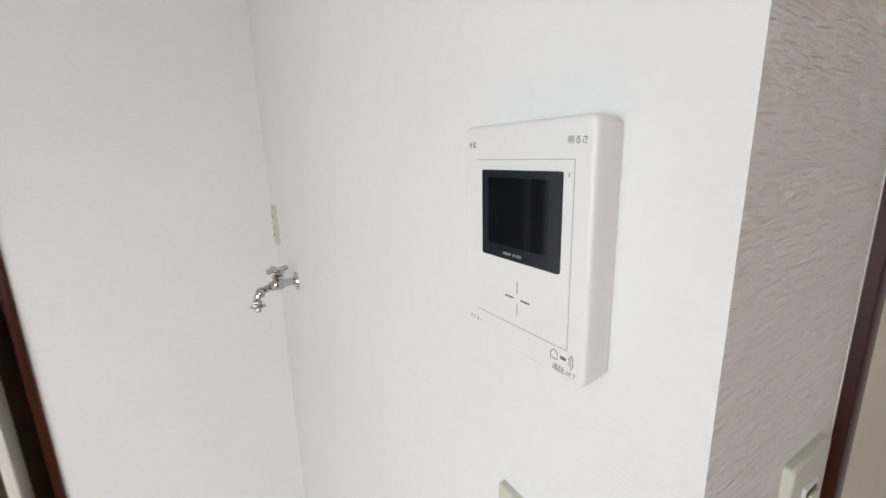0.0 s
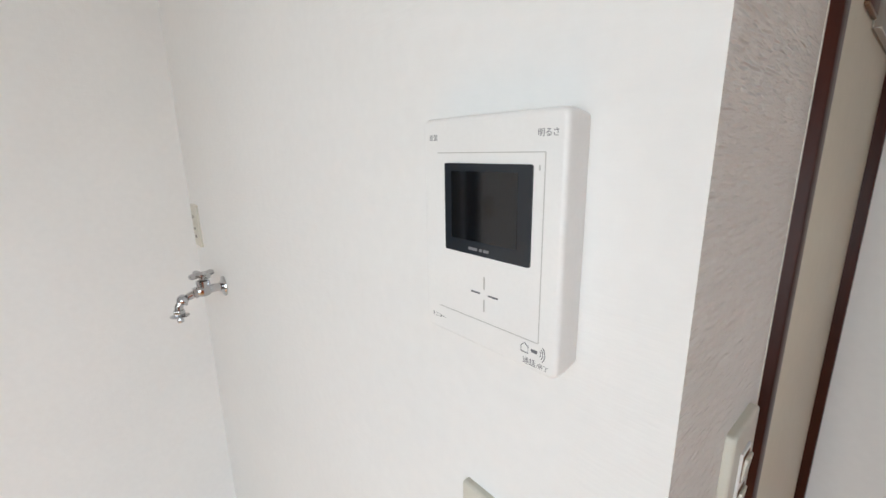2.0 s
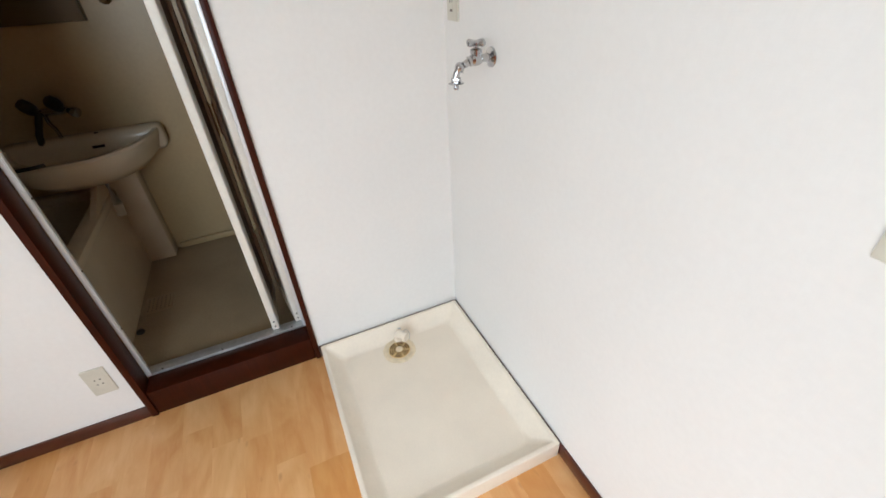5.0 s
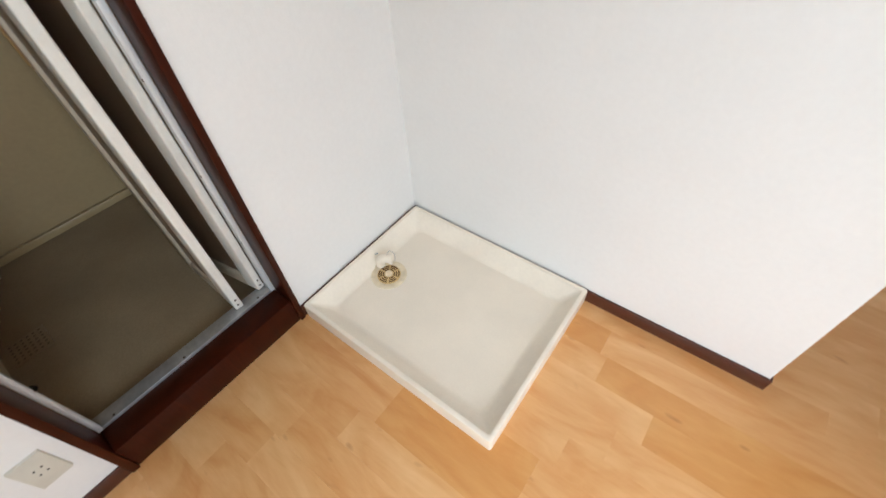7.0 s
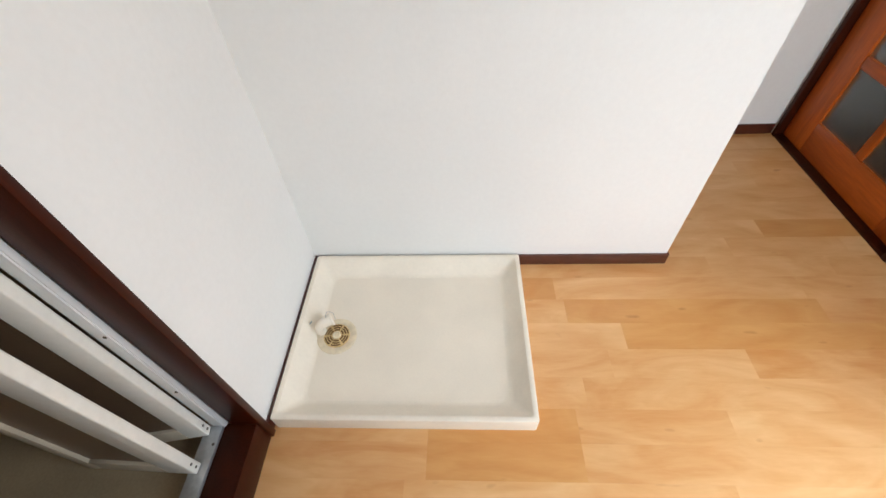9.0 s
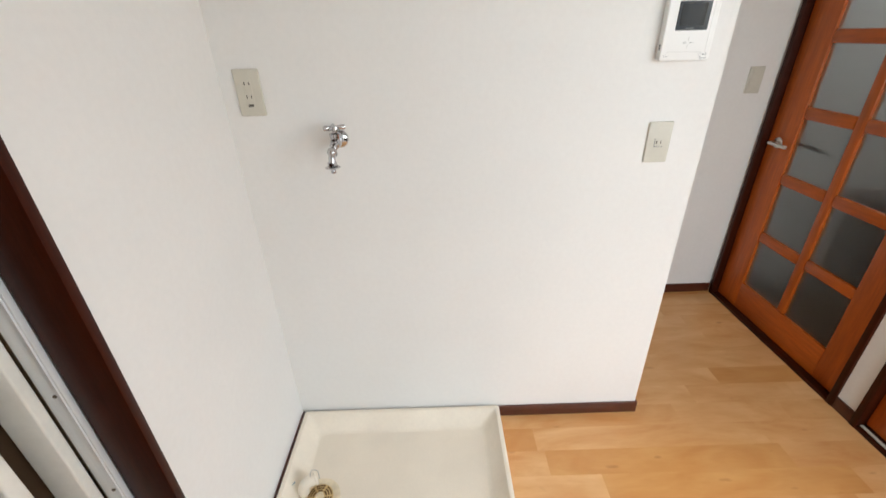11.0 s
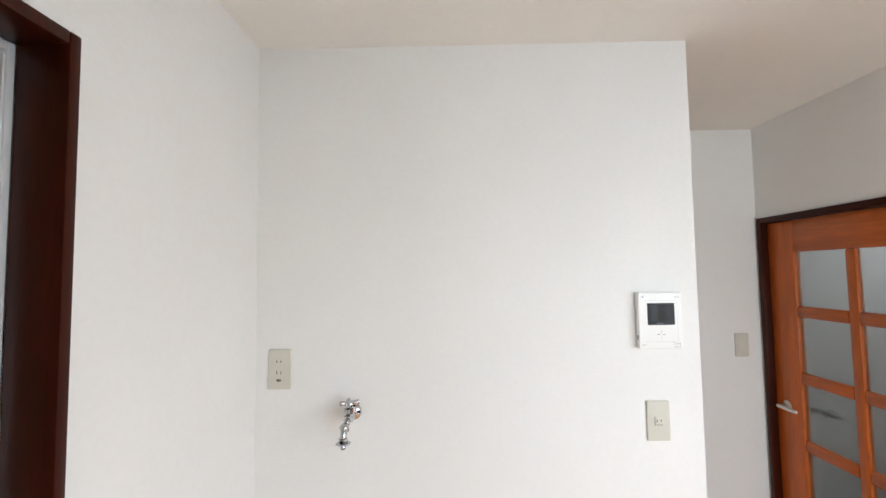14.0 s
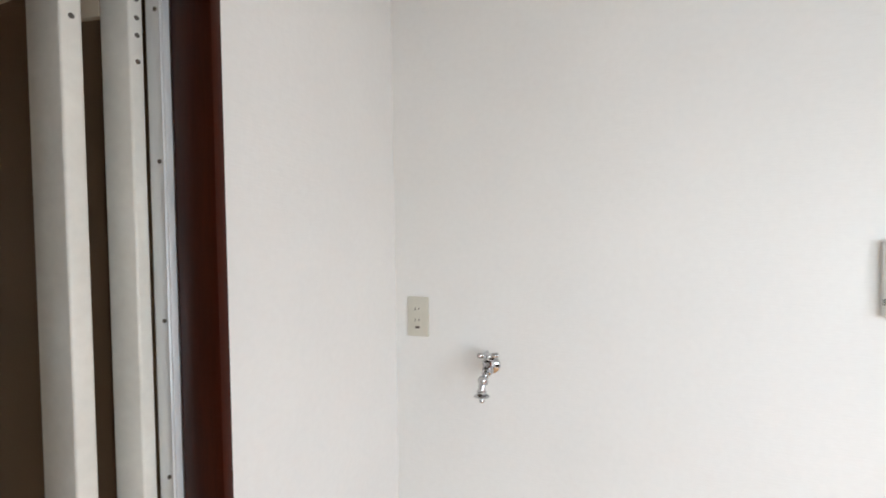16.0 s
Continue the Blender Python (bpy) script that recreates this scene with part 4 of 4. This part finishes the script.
# ---- cream door in the return wall ----
fr = thing("cream_door_frame", (END, 0.54, 0), "dark brown frame around the cream door", "door frame", kind="structure")
part("jamb", boxes(((END - 0.12, RD0, 0), (END + 0.010, RD0 + 0.024, RDT)), bevel=0.002), M_BROWN, fr)
part("jamb", boxes(((END - 0.12, RD1 - 0.024, 0), (END + 0.010, RD1, RDT)), bevel=0.002), M_BROWN, fr)
part("head", boxes(((END - 0.12, RD0 + 0.0245, RDT - 0.024), (END + 0.0095, RD1 - 0.0245, RDT)), bevel=0.002), M_BROWN, fr)
part("caulk", boxes(((END, RD0 - 0.0014, BB), (END + 0.0009, RD0 - 0.0004, RDT))), M_PLATE, fr, "thin pale sealant bead")
cd = thing("cream_door", (END, 0.54, 0.01), "cream painted flush door, shut", "door")
part("slab", boxes(((END - 0.040, RD0 + 0.027, 0.008), (END - 0.006, RD1 - 0.027, RDT - 0.027)), bevel=0.002), M_CREAM, cd)
M_PLAQUE = material("plaque_brown", (0.10, 0.022, 0.009), 0.45, spots=0.15, grain=0.1, spec=0.2)
M_DULL = material("brushed_bracket_steel", (0.24, 0.21, 0.165), 0.38, 0.5, spots=0.1, scale=20)
br = thing("door_bracket", (END, 0.68, 1.70), "brushed steel bracket plate on the cream door", "bracket")
part("plate", boxes(((END - 0.006, 0.545, 1.648), (END - 0.0042, 0.835, 1.83)), bevel=0.0006), M_DULL, br)
part("lip", boxes(((END - 0.0041, 0.545, 1.648), (END + 0.003, 0.835, 1.6495)), bevel=0.0005), M_STEEL, br, "bright folded lower lip")
part("knuckle", rod(bmesh.new(), (END + 0.001, 0.815, 1.640), (END + 0.001, 0.815, 1.705), 0.006), M_DULL, br)
sg = thing("door_sign", (END, 0.5, 1.70), "small brown wooden plaque with pale edge", "sign")
part("board", boxes(((END - 0.006, 0.44, 1.6595), (END - 0.001, 0.53, 1.80)), bevel=0.0015), M_PLAQUE, sg)
part("edge", boxes(((END - 0.006, 0.44, 1.6555), (END - 0.0012, 0.53, 1.6592)), bevel=0.0008), M_GRIP_SHADE, sg, "lighter bevelled wooden edge")

# ---- floor of laminate planks ----
floor = structure("floor", boxes(((W0, SOUTH - 0.12, -0.06), (ROOM_E + 0.1, BACK + 0.1, -0.0055))), M_JOINT, "orange maple laminate plank floor", "floor")
ROW, LONG, FIRST = 0.1022, 0.909, -0.2800
def plank_mesh(name, mat):
    bm = box(bmesh.new(), (0, 0, -0.006), (1, ROW - 0.0001, 0.0))
    me = bpy.data.meshes.new(name)
    bm.to_mesh(me), bm.free()
    me.materials.append(mat)
    return me
PLANKS = (plank_mesh("plank", M_PLANK), plank_mesh("plank_dark", M_PLANK_DARK))
rng = random.Random(11)
JOINTS = {-1: 1.17, 1: 0.96, -2: 1.10, -4: 0.955, -5: 0.50, 4: 1.86}     # known joint of some rows
AMBER = {(-1, 1.17), (1, 0.51), (-4, 0.50), (4, 1.86), (-5, 0.50)}
row = math.floor((SOUTH - FIRST) / ROW)
while FIRST + row * ROW < BACK:
    y0 = FIRST + row * ROW
    start = JOINTS.get(row, rng.random() * LONG)
    cuts = {start}
    x = start
    far = ROOM_E
    while x < far:
        x += LONG * rng.choice((0.5, 0.5, 1.0))
        cuts.add(x)
    x = start
    while x > ROOM_W:
        x -= LONG * rng.choice((0.5, 0.5, 1.0))
        cuts.add(x)
    cuts = sorted(cuts)
    for a, b in zip(cuts, cuts[1:]):
        amber = any(r == row and abs(a - j) < 0.03 for r, j in AMBER) or rng.random() < 0.03
        a, b = max(a, ROOM_W), min(b, far)
        if b - a > 0.02:
            pk = new("plank", PLANKS[amber])
            pk.location, pk.scale = (a, y0, 0), (b - a - 0.0001, 1, 1)
            pk.parent = floor
    row += 1
